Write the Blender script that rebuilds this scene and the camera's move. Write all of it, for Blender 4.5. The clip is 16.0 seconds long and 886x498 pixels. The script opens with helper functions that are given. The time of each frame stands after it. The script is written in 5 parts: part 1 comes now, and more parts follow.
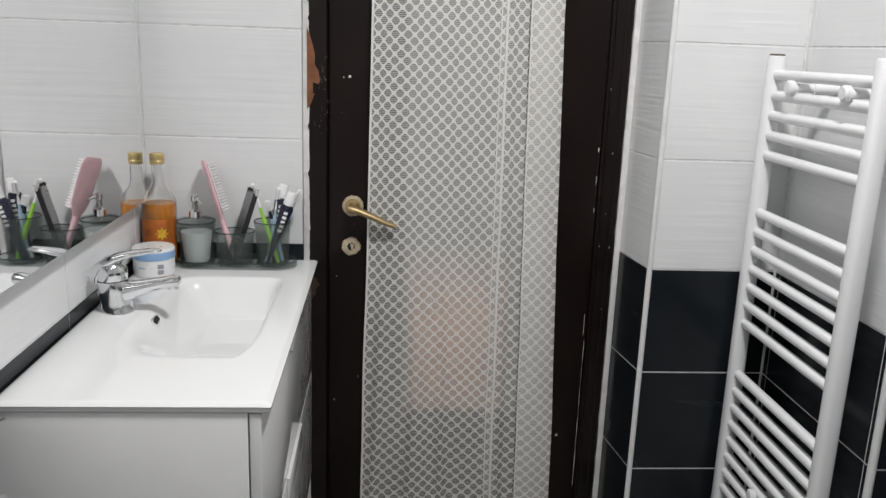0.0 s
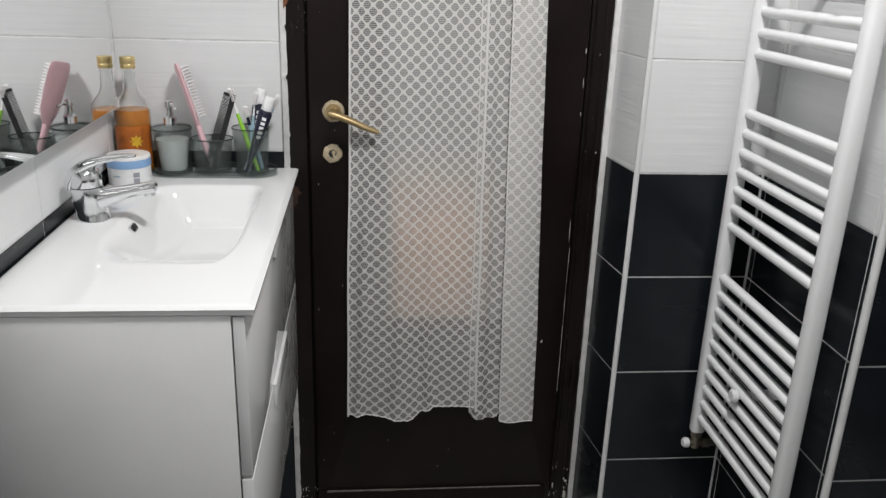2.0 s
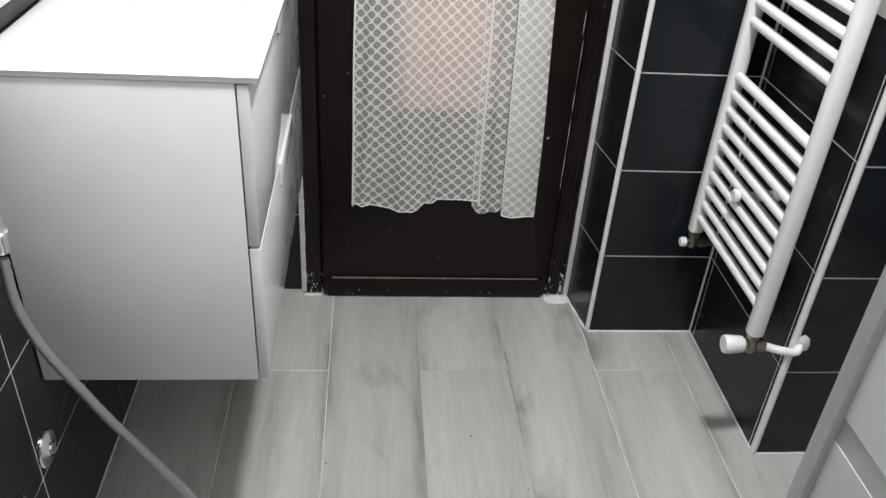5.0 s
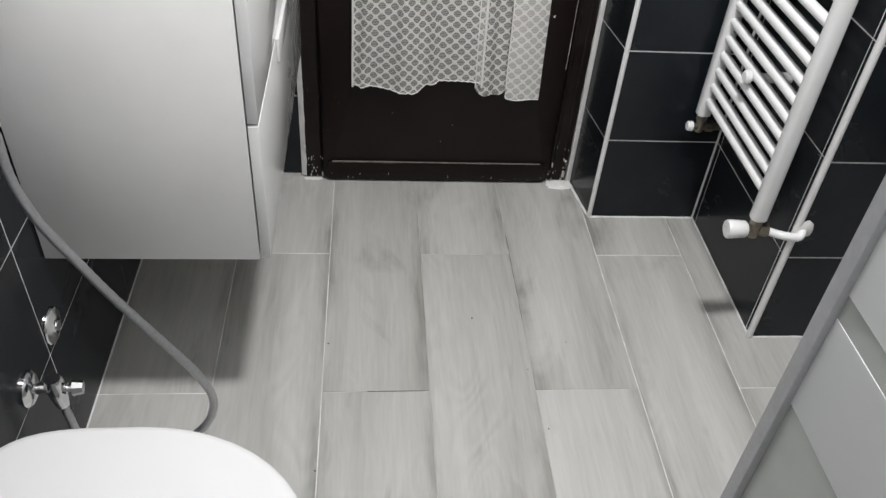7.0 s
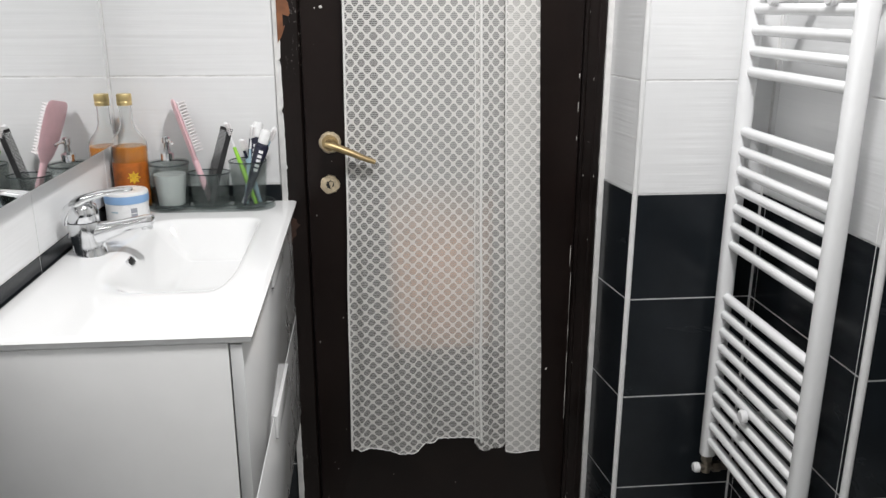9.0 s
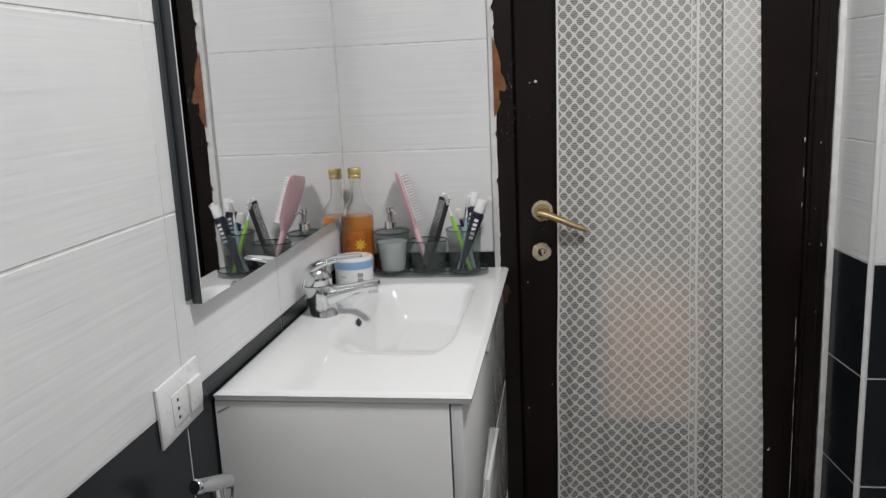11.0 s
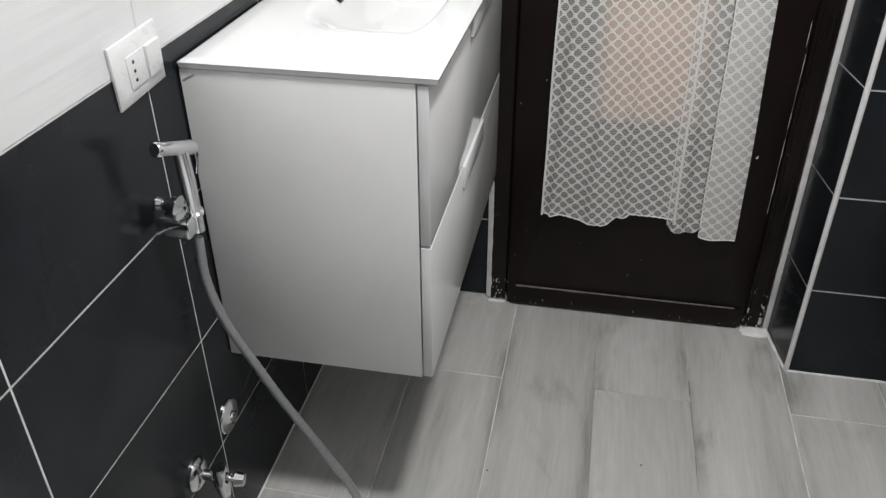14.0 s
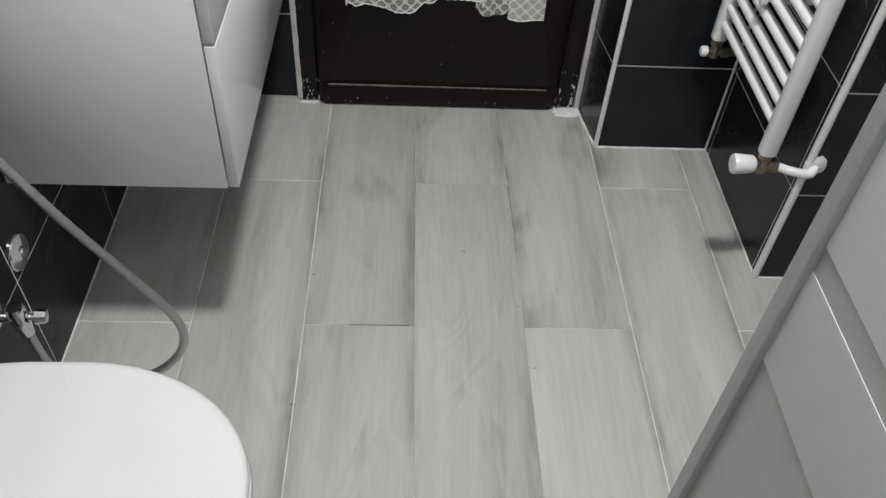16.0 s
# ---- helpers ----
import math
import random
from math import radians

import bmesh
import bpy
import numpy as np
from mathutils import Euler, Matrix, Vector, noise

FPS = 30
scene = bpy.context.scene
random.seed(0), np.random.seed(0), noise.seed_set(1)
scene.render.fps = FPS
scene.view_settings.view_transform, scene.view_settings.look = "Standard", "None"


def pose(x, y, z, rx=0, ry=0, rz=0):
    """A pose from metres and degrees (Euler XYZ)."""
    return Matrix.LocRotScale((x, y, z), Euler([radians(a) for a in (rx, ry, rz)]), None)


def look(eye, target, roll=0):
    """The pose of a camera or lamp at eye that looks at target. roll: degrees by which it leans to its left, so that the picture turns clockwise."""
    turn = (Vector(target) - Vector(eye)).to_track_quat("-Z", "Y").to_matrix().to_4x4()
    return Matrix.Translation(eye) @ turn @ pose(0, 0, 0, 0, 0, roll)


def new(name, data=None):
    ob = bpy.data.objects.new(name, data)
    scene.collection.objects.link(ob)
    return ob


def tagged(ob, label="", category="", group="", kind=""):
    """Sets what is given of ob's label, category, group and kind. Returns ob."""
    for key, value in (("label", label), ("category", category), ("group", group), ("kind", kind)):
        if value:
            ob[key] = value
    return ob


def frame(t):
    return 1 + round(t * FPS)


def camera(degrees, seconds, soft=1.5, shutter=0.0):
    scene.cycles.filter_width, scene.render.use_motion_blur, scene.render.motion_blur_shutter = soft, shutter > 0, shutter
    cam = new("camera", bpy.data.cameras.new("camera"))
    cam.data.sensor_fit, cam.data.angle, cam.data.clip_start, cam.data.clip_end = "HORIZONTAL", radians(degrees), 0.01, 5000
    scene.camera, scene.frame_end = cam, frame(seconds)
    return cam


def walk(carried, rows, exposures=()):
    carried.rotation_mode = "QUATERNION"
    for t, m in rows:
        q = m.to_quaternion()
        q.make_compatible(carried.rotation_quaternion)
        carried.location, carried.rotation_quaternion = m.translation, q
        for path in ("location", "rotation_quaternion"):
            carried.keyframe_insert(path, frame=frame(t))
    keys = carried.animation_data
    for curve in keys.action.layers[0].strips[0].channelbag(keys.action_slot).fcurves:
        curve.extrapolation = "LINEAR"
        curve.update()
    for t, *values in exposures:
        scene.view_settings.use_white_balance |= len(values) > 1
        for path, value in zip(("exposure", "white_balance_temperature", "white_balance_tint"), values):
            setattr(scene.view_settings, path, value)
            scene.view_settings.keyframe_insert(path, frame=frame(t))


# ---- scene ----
cam = camera(57.4, 16.0, soft=1.4)
PATH = [
    (0, (0.551, -1.872, 1.456), (0.699, 0.063, 0.974), 2.1),
    (0.5, (0.56, -1.872, 1.451), (0.731, 0.064, 0.979), 1.6),
    (1, (0.553, -1.864, 1.441), (0.748, 0.072, 0.979), 1.7),
    (1.5, (0.551, -1.861, 1.43), (0.746, 0.059, 0.906), 1.9),
    (2, (0.551, -1.852, 1.418), (0.742, 0.023, 0.749), 1.9),
    (2.5, (0.552, -1.84, 1.406), (0.736, -0.019, 0.599), 2.0),
    (3, (0.553, -1.826, 1.387), (0.755, -0.074, 0.445), 2.1),
    (3.2, (0.547, -1.826, 1.381), (0.76, -0.085, 0.42), 2.1),
    (5.3, (0.55, -1.868, 1.361), (0.729, -0.238, 0.215), 4.5),
    (5.5, (0.557, -1.865, 1.354), (0.731, -0.276, 0.152), 4.6),
    (6, (0.549, -1.859, 1.344), (0.733, -0.331, 0.067), 5.2),
    (6.5, (0.549, -1.858, 1.341), (0.733, -0.342, 0.05), 5.0),
    (7, (0.548, -1.861, 1.343), (0.733, -0.349, 0.047), 4.9),
    (7.5, (0.552, -1.852, 1.361), (0.733, -0.278, 0.14), 3.2),
    (8, (0.554, -1.851, 1.374), (0.74, -0.119, 0.392), 1.6),
    (8.5, (0.559, -1.857, 1.374), (0.75, -0.017, 0.617), 0.6),
    (8.7, (0.561, -1.851, 1.384), (0.753, 0.025, 0.714), 0.4),
    (10.8, (0.529, -1.878, 1.399), (0.312, 0.068, 0.99), -2.3),
    (11, (0.532, -1.876, 1.398), (0.232, 0.059, 0.99), -2.6),
    (11.5, (0.546, -1.872, 1.394), (0.152, 0.015, 0.863), -2.2),
    (12, (0.576, -1.857, 1.388), (0.175, -0.055, 0.617), -0.8),
    (12.5, (0.595, -1.853, 1.382), (0.191, -0.071, 0.567), -0.7),
    (13, (0.601, -1.85, 1.376), (0.196, -0.114, 0.469), -1.0),
    (13.5, (0.603, -1.854, 1.367), (0.226, -0.185, 0.333), -0.8),
    (14, (0.611, -1.843, 1.353), (0.28, -0.188, 0.28), -0.3),
    (14.5, (0.615, -1.833, 1.344), (0.386, -0.228, 0.172), 1.0),
    (15, (0.63, -1.821, 1.33), (0.421, -0.281, 0.071), -0.3),
    (15.5, (0.642, -1.81, 1.317), (0.624, -0.33, -0.029), 2.1),
    (16, (0.653, -1.802, 1.312), (0.753, -0.415, -0.125), 4.1),
]
walk(cam, [(t, look(eye, target, roll)) for t, eye, target, roll in PATH], exposures=[(0, -0.55), (1.5, -0.53), (2.5, -0.25), (3.2, 0.02), (5.3, 0.25), (7.2, 0.27), (8.0, 0.2), (8.7, -0.02), (10.8, -0.72), (11.5, -0.74), (12.5, -0.46), (14.5, -0.02), (16, 0.02)])

# ---- light: one ceiling lamp, an added unseen fill lamp, a faint ambient world outside the closed room ----
scene.view_settings.exposure = 0.0
world = bpy.data.worlds.new("world")
scene.world = world
world.use_nodes = True
world.node_tree.nodes["Background"].inputs[0].default_value = (0.8, 0.85, 0.9, 1)
world.node_tree.nodes["Background"].inputs[1].default_value = 0.02
# first the ceiling lamp, then a weak fill added behind the camera
LAMPS = ((0.87, -1.13, 2.55, 38.0), (0.72, -2.2, 2.55, 3.0))
for x, y, z, watts in LAMPS:
    lamp_data = bpy.data.lights.new("ceiling_and_fill_light", "AREA")
    lamp_data.shape, lamp_data.size, lamp_data.energy = "DISK", 0.21, watts
    lamp_data.color = (1.0, 0.985, 0.985)
    lamp_ob = new("ceiling_and_fill_light", lamp_data)
    lamp_ob.matrix_world = pose(x, y, z)


# ---- materials ----
class Nodes:
    """A material's node tree with short ways to add to it."""

    def __init__(self, name):
        self.m = bpy.data.materials.new(name)
        self.m.use_nodes = True
        self.t = self.m.node_tree
        self.b = self.t.nodes["Principled BSDF"]

    def n(self, kind, **props):
        node = self.t.nodes.new(kind)
        for k, v in props.items():
            if k == "operation":
                node.operation = v
            elif k == "data_type":
                node.data_type = v
            elif k == "blend_type":
                node.blend_type = v
            elif k == "wave_type":
                node.wave_type = v
            elif k == "bands_direction":
                node.bands_direction = v
            elif k == "feature":
                node.feature = v
        return node

    def link(self, a, b):
        self.t.links.new(a, b)

    def math(self, op, a, b=None, clamp=False):
        node = self.n("ShaderNodeMath", operation=op)
        node.use_clamp = clamp
        for i, v in enumerate((a, b)):
            if v is None:
                continue
            if isinstance(v, (int, float)):
                node.inputs[i].default_value = v
            else:
                self.link(v, node.inputs[i])
        return node.outputs[0]

    def coord(self, scale=(1, 1, 1), spread=0.0, kind="Object"):
        tc = self.n("ShaderNodeTexCoord")
        mp = self.n("ShaderNodeMapping")
        self.link(tc.outputs[kind], mp.inputs[0])
        mp.inputs[3].default_value = scale
        if spread:
            info = self.n("ShaderNodeObjectInfo")
            mul = self.n("ShaderNodeVectorMath", operation="SCALE")
            mul.inputs[0].default_value = (3.1, 7.7, 5.3)
            self.link(self.math("MULTIPLY", info.outputs["Random"], spread), mul.inputs["Scale"])
            self.link(mul.outputs[0], mp.inputs[1])
        return mp.outputs[0]

    def noise(self, co, scale, detail=4, rough=0.55, dist=0.0):
        x = self.n("ShaderNodeTexNoise")
        self.link(co, x.inputs["Vector"])
        x.inputs["Scale"].default_value, x.inputs["Detail"].default_value = scale, detail
        x.inputs["Roughness"].default_value, x.inputs["Distortion"].default_value = rough, dist
        return x.outputs[0]

    def ramp(self, fac, *stops):
        r = self.n("ShaderNodeValToRGB")
        self.link(fac, r.inputs[0])
        while len(r.color_ramp.elements) < len(stops):
            r.color_ramp.elements.new(0.5)
        for e, (p, c) in zip(r.color_ramp.elements, stops):
            e.position = p
            e.color = (c, c, c, 1) if isinstance(c, (int, float)) else (*c, 1)
        return r.outputs[0]

    def mix(self, fac, a, b, blend="MIX"):
        x = self.n("ShaderNodeMix", data_type="RGBA", blend_type=blend)
        for sock, v in ((x.inputs[0], fac), (x.inputs[6], a), (x.inputs[7], b)):
            if isinstance(v, tuple):
                sock.default_value = (*v, 1)
            elif isinstance(v, (int, float)):
                sock.default_value = v
            else:
                self.link(v, sock)
        return x.outputs[2]

    def bump(self, height, strength=0.3, distance=0.002):
        x = self.n("ShaderNodeBump")
        x.inputs["Strength"].default_value, x.inputs["Distance"].default_value = strength, distance
        self.link(height, x.inputs["Height"])
        self.link(x.outputs[0], self.b.inputs["Normal"])

    def set(self, color=None, rough=None, metal=None, **more):
        for name, v in (("Base Color", color), ("Roughness", rough), ("Metallic", metal), *more.items()):
            if v is None:
                continue
            name = name.replace("_", " ")
            sock = self.b.inputs[name]
            if isinstance(v, tuple):
                sock.default_value = (*v, 1)
            elif isinstance(v, (int, float)):
                sock.default_value = v
            else:
                self.link(v, sock)
        return self.m


def simple(name, color, rough=0.4, metal=0.0, vary=0.08, scale=18.0, bump=0.0, **more):
    k = Nodes(name)
    co = k.coord()
    a = k.noise(co, scale, 5)
    dark = tuple(c * (1 - vary) for c in color)
    light = tuple(min(1, c * (1 + vary * 0.6)) for c in color)
    col = k.ramp(a, (0.3, dark), (0.7, light))
    r = k.ramp(k.noise(co, scale * 3.3, 3), (0.3, max(0.02, rough * 0.85)), (0.75, min(1, rough * 1.15)))
    if bump:
        k.bump(k.noise(co, scale * 9, 3), 0.4, bump)
    return k.set(col, r, metal, **more)


def tile_white():
    k = Nodes("white_wave_tile")
    co = k.coord(spread=1.0)
    ridges = k.noise(k.coord((2.6, 70, 1), spread=1.0), 1.0, 1.5, 0.5, 0.35)
    fine = k.noise(k.coord((5, 190, 1), spread=1.0), 1.0, 2)
    fade = k.ramp(k.noise(co, 6, 2), (0.3, 0.25), (0.65, 1.0))
    h = k.math("MULTIPLY", k.math("ADD", k.math("MULTIPLY", ridges, 1.0), k.math("MULTIPLY", fine, 0.25)), fade)
    k.bump(h, 0.5, 0.0028)
    base = k.ramp(k.noise(co, 4, 3), (0.3, (0.73, 0.737, 0.741)), (0.7, (0.79, 0.795, 0.795)))
    return k.set(base, 0.33)


def tile_black():
    k = Nodes("black_satin_tile")
    co = k.coord(spread=1.0)
    a = k.noise(co, 7, 6, 0.6)
    col = k.ramp(a, (0.3, (0.0085, 0.0108, 0.0132)), (0.75, (0.0155, 0.019, 0.0228)))
    smear = k.noise(k.coord((1, 2.4, 1), spread=1.0), 3.0, 5, 0.65, 0.6)
    k.bump(k.noise(co, 160, 3), 0.2, 0.0004)
    return k.set(col, k.ramp(smear, (0.3, 0.16), (0.7, 0.3)), Specular_IOR_Level=0.26)


def plank_mat():
    k = Nodes("grey_wood_look_porcelain")
    warp = k.noise(k.coord((1, 0.35, 1), spread=1.0), 5, 3)
    mp = k.coord((1, 1, 1), spread=1.0)
    addv = k.n("ShaderNodeVectorMath", operation="ADD")
    sc = k.n("ShaderNodeVectorMath", operation="SCALE")
    sc.inputs[0].default_value = (0.16, 0.0, 0.0)
    k.link(warp, sc.inputs["Scale"])
    k.link(mp, addv.inputs[0])
    k.link(sc.outputs[0], addv.inputs[1])
    st = k.n("ShaderNodeVectorMath", operation="MULTIPLY")
    st.inputs[1].default_value = (1.0, 0.09, 1.0)
    k.link(addv.outputs[0], st.inputs[0])
    grain = k.noise(st.outputs[0], 48, 7, 0.66)
    cloud = k.noise(k.coord((1, 0.13, 1), spread=1.0), 7.0, 4, 0.5, 0.9)
    fine = k.noise(k.coord((1, 0.05, 1), spread=1.0), 150, 3)
    knot = k.noise(k.coord((1, 0.3, 1), spread=1.0), 6.5, 4, 0.55, 1.6)
    # arched growth rings, printed only in patches
    field = k.noise(k.coord((1, 0.3, 1), spread=1.0), 6.5, 1.5, 0.4, 0.5)
    arch = k.math("SINE", k.math("ADD", k.math("MULTIPLY", field, 95.0), k.math("MULTIPLY", grain, 5.0)))
    patchy = k.ramp(k.noise(k.coord((1, 0.45, 1), spread=2.0), 5.0, 2), (0.5, 0.0), (0.68, 1.0))
    f = k.math("ADD", k.math("MULTIPLY", grain, 0.2), k.math("ADD", k.math("MULTIPLY", cloud, 0.4), 0.165))
    f = k.math("SUBTRACT", f, k.math("MULTIPLY", k.ramp(knot, (0.58, 0.0), (0.74, 1.0)), 0.13))
    f = k.math("ADD", f, k.math("MULTIPLY", k.math("MULTIPLY", arch, patchy), 0.028))
    f = k.math("ADD", f, k.math("MULTIPLY", k.math("SUBTRACT", fine, 0.5), 0.16))
    # a darker streak along the print's long edges
    tc = k.n("ShaderNodeTexCoord")
    sep = k.n("ShaderNodeSeparateXYZ")
    k.link(tc.outputs["Object"], sep.inputs[0])
    rim_fac = k.ramp(k.math("ABSOLUTE", sep.outputs[0]), (0.078, 0.0), (0.112, 1.0))
    torn = k.ramp(k.noise(k.coord((1, 0.12, 1), spread=3.0), 17, 4, 0.6), (0.44, 0.0), (0.66, 1.0))
    f = k.math("SUBTRACT", f, k.math("MULTIPLY", k.math("MULTIPLY", rim_fac, torn), 0.25))
    info = k.n("ShaderNodeObjectInfo")
    f = k.math("ADD", f, k.math("MULTIPLY", k.math("SUBTRACT", info.outputs["Random"], 0.5), 0.05))
    col = k.ramp(f, (0.2, (0.235, 0.231, 0.212)), (0.4, (0.39, 0.389, 0.37)), (0.56, (0.495, 0.495, 0.48)), (0.8, (0.6, 0.6, 0.59)))
    k.bump(grain, 0.12, 0.0006)
    return k.set(col, k.ramp(grain, (0.3, 0.5), (0.7, 0.38)))


def door_paint():
    k = Nodes("dark_brown_gloss_paint")
    co = k.coord()
    grain = k.noise(k.coord((1, 1, 0.06)), 90, 4)
    col = k.ramp(k.noise(co, 5, 5), (0.3, (0.0065, 0.0038, 0.0032)), (0.75, (0.0125, 0.0075, 0.0062)))
    vor = k.n("ShaderNodeTexVoronoi")
    k.link(k.coord((1, 1, 0.55)), vor.inputs["Vector"])
    vor.inputs["Scale"].default_value = 26
    gate = k.ramp(k.noise(co, 3.2, 3), (0.5, 0.0), (0.68, 1.0))
    chip = k.math("MULTIPLY", k.math("LESS_THAN", vor.outputs[0], 0.035), gate)
    col = k.mix(chip, col, (0.5, 0.46, 0.42))
    k.bump(grain, 0.25, 0.0006)
    return k.set(col, k.ramp(k.noise(co, 12, 4), (0.3, 0.3), (0.7, 0.46)), Specular_IOR_Level=0.2)


def worn_paint():
    """The frame's foot and edges, where plaster and paint have rubbed off in spots."""
    k = Nodes("worn_dark_brown_paint")
    co = k.coord((1, 1, 0.5))
    col = k.ramp(k.noise(k.coord(), 6, 4), (0.3, (0.006, 0.004, 0.0033)), (0.75, (0.012, 0.0075, 0.0065)))
    spots = k.ramp(k.noise(co, 150, 5, 0.75), (0.6, 0.0), (0.64, 1.0))
    where = k.ramp(k.noise(k.coord((1, 1, 0.4)), 5.0, 3), (0.63, 0.0), (0.72, 1.0))
    col = k.mix(k.math("MULTIPLY", spots, where), col, (0.42, 0.39, 0.36))
    k.bump(k.noise(co, 60, 4), 0.5, 0.0015)
    return k.set(col, 0.42, Specular_IOR_Level=0.25)


def lace_mat(name, hole):
    """White lace: rounded diamond meshes with thick strands and a fine net across the openings."""
    k = Nodes(name)
    tc = k.n("ShaderNodeTexCoord")
    sep = k.n("ShaderNodeSeparateXYZ")
    k.link(tc.outputs["UV"], sep.inputs[0])
    u, v = k.math("DIVIDE", sep.outputs[0], 0.0305), k.math("DIVIDE", sep.outputs[1], 0.0285)
    a, b = k.math("ADD", u, v), k.math("SUBTRACT", u, v)

    def off(x):
        return k.math("ABSOLUTE", k.math("SUBTRACT", x, k.math("ROUND", x)))

    p = k.math("ADD", k.math("POWER", off(a), 2.7), k.math("POWER", off(b), 2.7))
    d = k.math("POWER", p, 1 / 2.7)
    strand = k.math("MULTIPLY", k.math("SUBTRACT", d, 0.378), 20.0, clamp=True)
    lines = k.math("SINE", k.math("MULTIPLY", sep.outputs[1], 2 * math.pi / 0.0041))
    net = k.math("ADD", k.math("MULTIPLY", lines, 0.17), hole)
    alpha = k.math("MAXIMUM", k.math("MULTIPLY", strand, 0.96), net)
    thread = k.noise(k.coord(kind="UV"), 700, 2)
    k.bump(k.math("ADD", strand, k.math("MULTIPLY", thread, 0.3)), 0.5, 0.001)
    out = k.t.nodes["Material Output"]
    dif, tra, tr, m1, m2 = (k.n(x) for x in ("ShaderNodeBsdfDiffuse", "ShaderNodeBsdfTranslucent", "ShaderNodeBsdfTransparent", "ShaderNodeMixShader", "ShaderNodeMixShader"))
    tone = k.mix(k.noise(k.coord(), 6, 3), (0.79, 0.78, 0.75), (0.87, 0.86, 0.835))
    k.link(tone, dif.inputs[0])
    k.link(tone, tra.inputs[0])
    m1.inputs[0].default_value = 0.22
    k.link(dif.outputs[0], m1.inputs[1])
    k.link(tra.outputs[0], m1.inputs[2])
    k.link(alpha, m2.inputs[0])
    k.link(tr.outputs[0], m2.inputs[1])
    k.link(m1.outputs[0], m2.inputs[2])
    k.link(m2.outputs[0], out.inputs[0])
    return k.m


def glass_mat(name, color, rough, ior=1.45):
    k = Nodes(name)
    r = k.ramp(k.noise(k.coord(), 30, 3), (0.3, rough * 0.9), (0.7, rough * 1.1 + 0.005))
    return k.set(color, r, 0.0, Transmission_Weight=1.0, IOR=ior)


def frosted_mat():
    """Acid-etched glass: scatters light, and hides what lies behind it."""
    k = Nodes("frosted_glass_band")
    out = k.t.nodes["Material Output"]
    tone = k.mix(k.noise(k.coord(), 8, 4), (0.8, 0.815, 0.82), (0.86, 0.87, 0.87))
    tra, m = k.n("ShaderNodeBsdfTranslucent"), k.n("ShaderNodeMixShader")
    k.link(tone, tra.inputs[0])
    k.set(tone, 0.42)
    m.inputs[0].default_value = 0.45
    k.link(k.b.outputs[0], m.inputs[1])
    k.link(tra.outputs[0], m.inputs[2])
    k.link(m.outputs[0], out.inputs[0])
    return k.m


def tinted_clear(name, color, alpha, rough=0.12, tint=(0.94, 0.955, 0.955)):
    """Thin smoked plastic: part see-through, part glossy tint."""
    k = Nodes(name)
    out = k.t.nodes["Material Output"]
    tr, m = k.n("ShaderNodeBsdfTransparent"), k.n("ShaderNodeMixShader")
    tr.inputs[0].default_value = (*tint, 1)
    k.set(k.mix(k.noise(k.coord(), 20, 3), color, tuple(c * 1.15 for c in color)), rough)
    m.inputs[0].default_value = alpha
    k.link(tr.outputs[0], m.inputs[1])
    k.link(k.b.outputs[0], m.inputs[2])
    k.link(m.outputs[0], out.inputs[0])
    return k.m


M_WHITE_TILE, M_BLACK_TILE, M_PLANK = tile_white(), tile_black(), plank_mat()
M_GROUT = simple("white_grout", (0.76, 0.76, 0.75), 0.85, vary=0.18, scale=40, bump=0.0006)
M_GROUT_FLOOR = simple("pale_floor_grout", (0.66, 0.66, 0.64), 0.85, vary=0.3, scale=14, bump=0.0005)
M_TRIM = simple("white_corner_trim", (0.74, 0.745, 0.74), 0.45, vary=0.08, scale=30)
M_PLASTER = simple("white_plaster", (0.74, 0.735, 0.72), 0.85, vary=0.14, scale=30, bump=0.002)
M_WALL_PLAIN = simple("plain_wall_paint", (0.6, 0.6, 0.59), 0.8, vary=0.05, scale=12, bump=0.0006)
M_CEIL = simple("ceiling_paint", (0.7, 0.7, 0.69), 0.9, vary=0.03, scale=4, bump=0.0006)
M_DOOR, M_FRAME = door_paint(), worn_paint()
M_BARE = simple("bare_brown_wood", (0.2, 0.075, 0.03), 0.6, vary=0.35, scale=40, bump=0.001)
M_BARE_DARK = simple("stained_bare_wood", (0.05, 0.022, 0.013), 0.6, vary=0.5, scale=60, bump=0.001)
M_CHIP = simple("chipped_white_filler", (0.6, 0.58, 0.54), 0.7, vary=0.2, scale=200)
M_GRIME = simple("grey_brown_grime", (0.07, 0.062, 0.052), 0.8, vary=0.4, scale=90)
M_RUBBED = simple("rubbed_brown_paint", (0.17, 0.155, 0.14), 0.6, vary=0.5, scale=120)
M_LACE, M_LACE_FOLD = lace_mat("white_lace", 0.41), lace_mat("white_lace_doubled", 0.58)
M_HEM = simple("white_lace_hem", (0.78, 0.775, 0.755), 0.9, vary=0.1, scale=300, bump=0.0006)
M_PANE = simple("grey_frosted_door_pane", (0.27, 0.27, 0.27), 0.45, vary=0.12, scale=5)
M_BRASS = simple("worn_brass", (0.44, 0.33, 0.17), 0.45, 0.8, vary=0.25, scale=60)
M_OLDBRASS = simple("flaked_cream_brass", (0.62, 0.52, 0.36), 0.45, 0.3, vary=0.3, scale=120, bump=0.001)
M_DARK = simple("dark_recess_and_lip_shade", (0.01, 0.01, 0.01), 0.6)
M_CERAMIC = simple("white_glazed_ceramic", (0.77, 0.775, 0.775), 0.06, vary=0.01, scale=3)
M_SEAT = simple("white_seat_plastic", (0.63, 0.635, 0.64), 0.22, vary=0.02, scale=4)
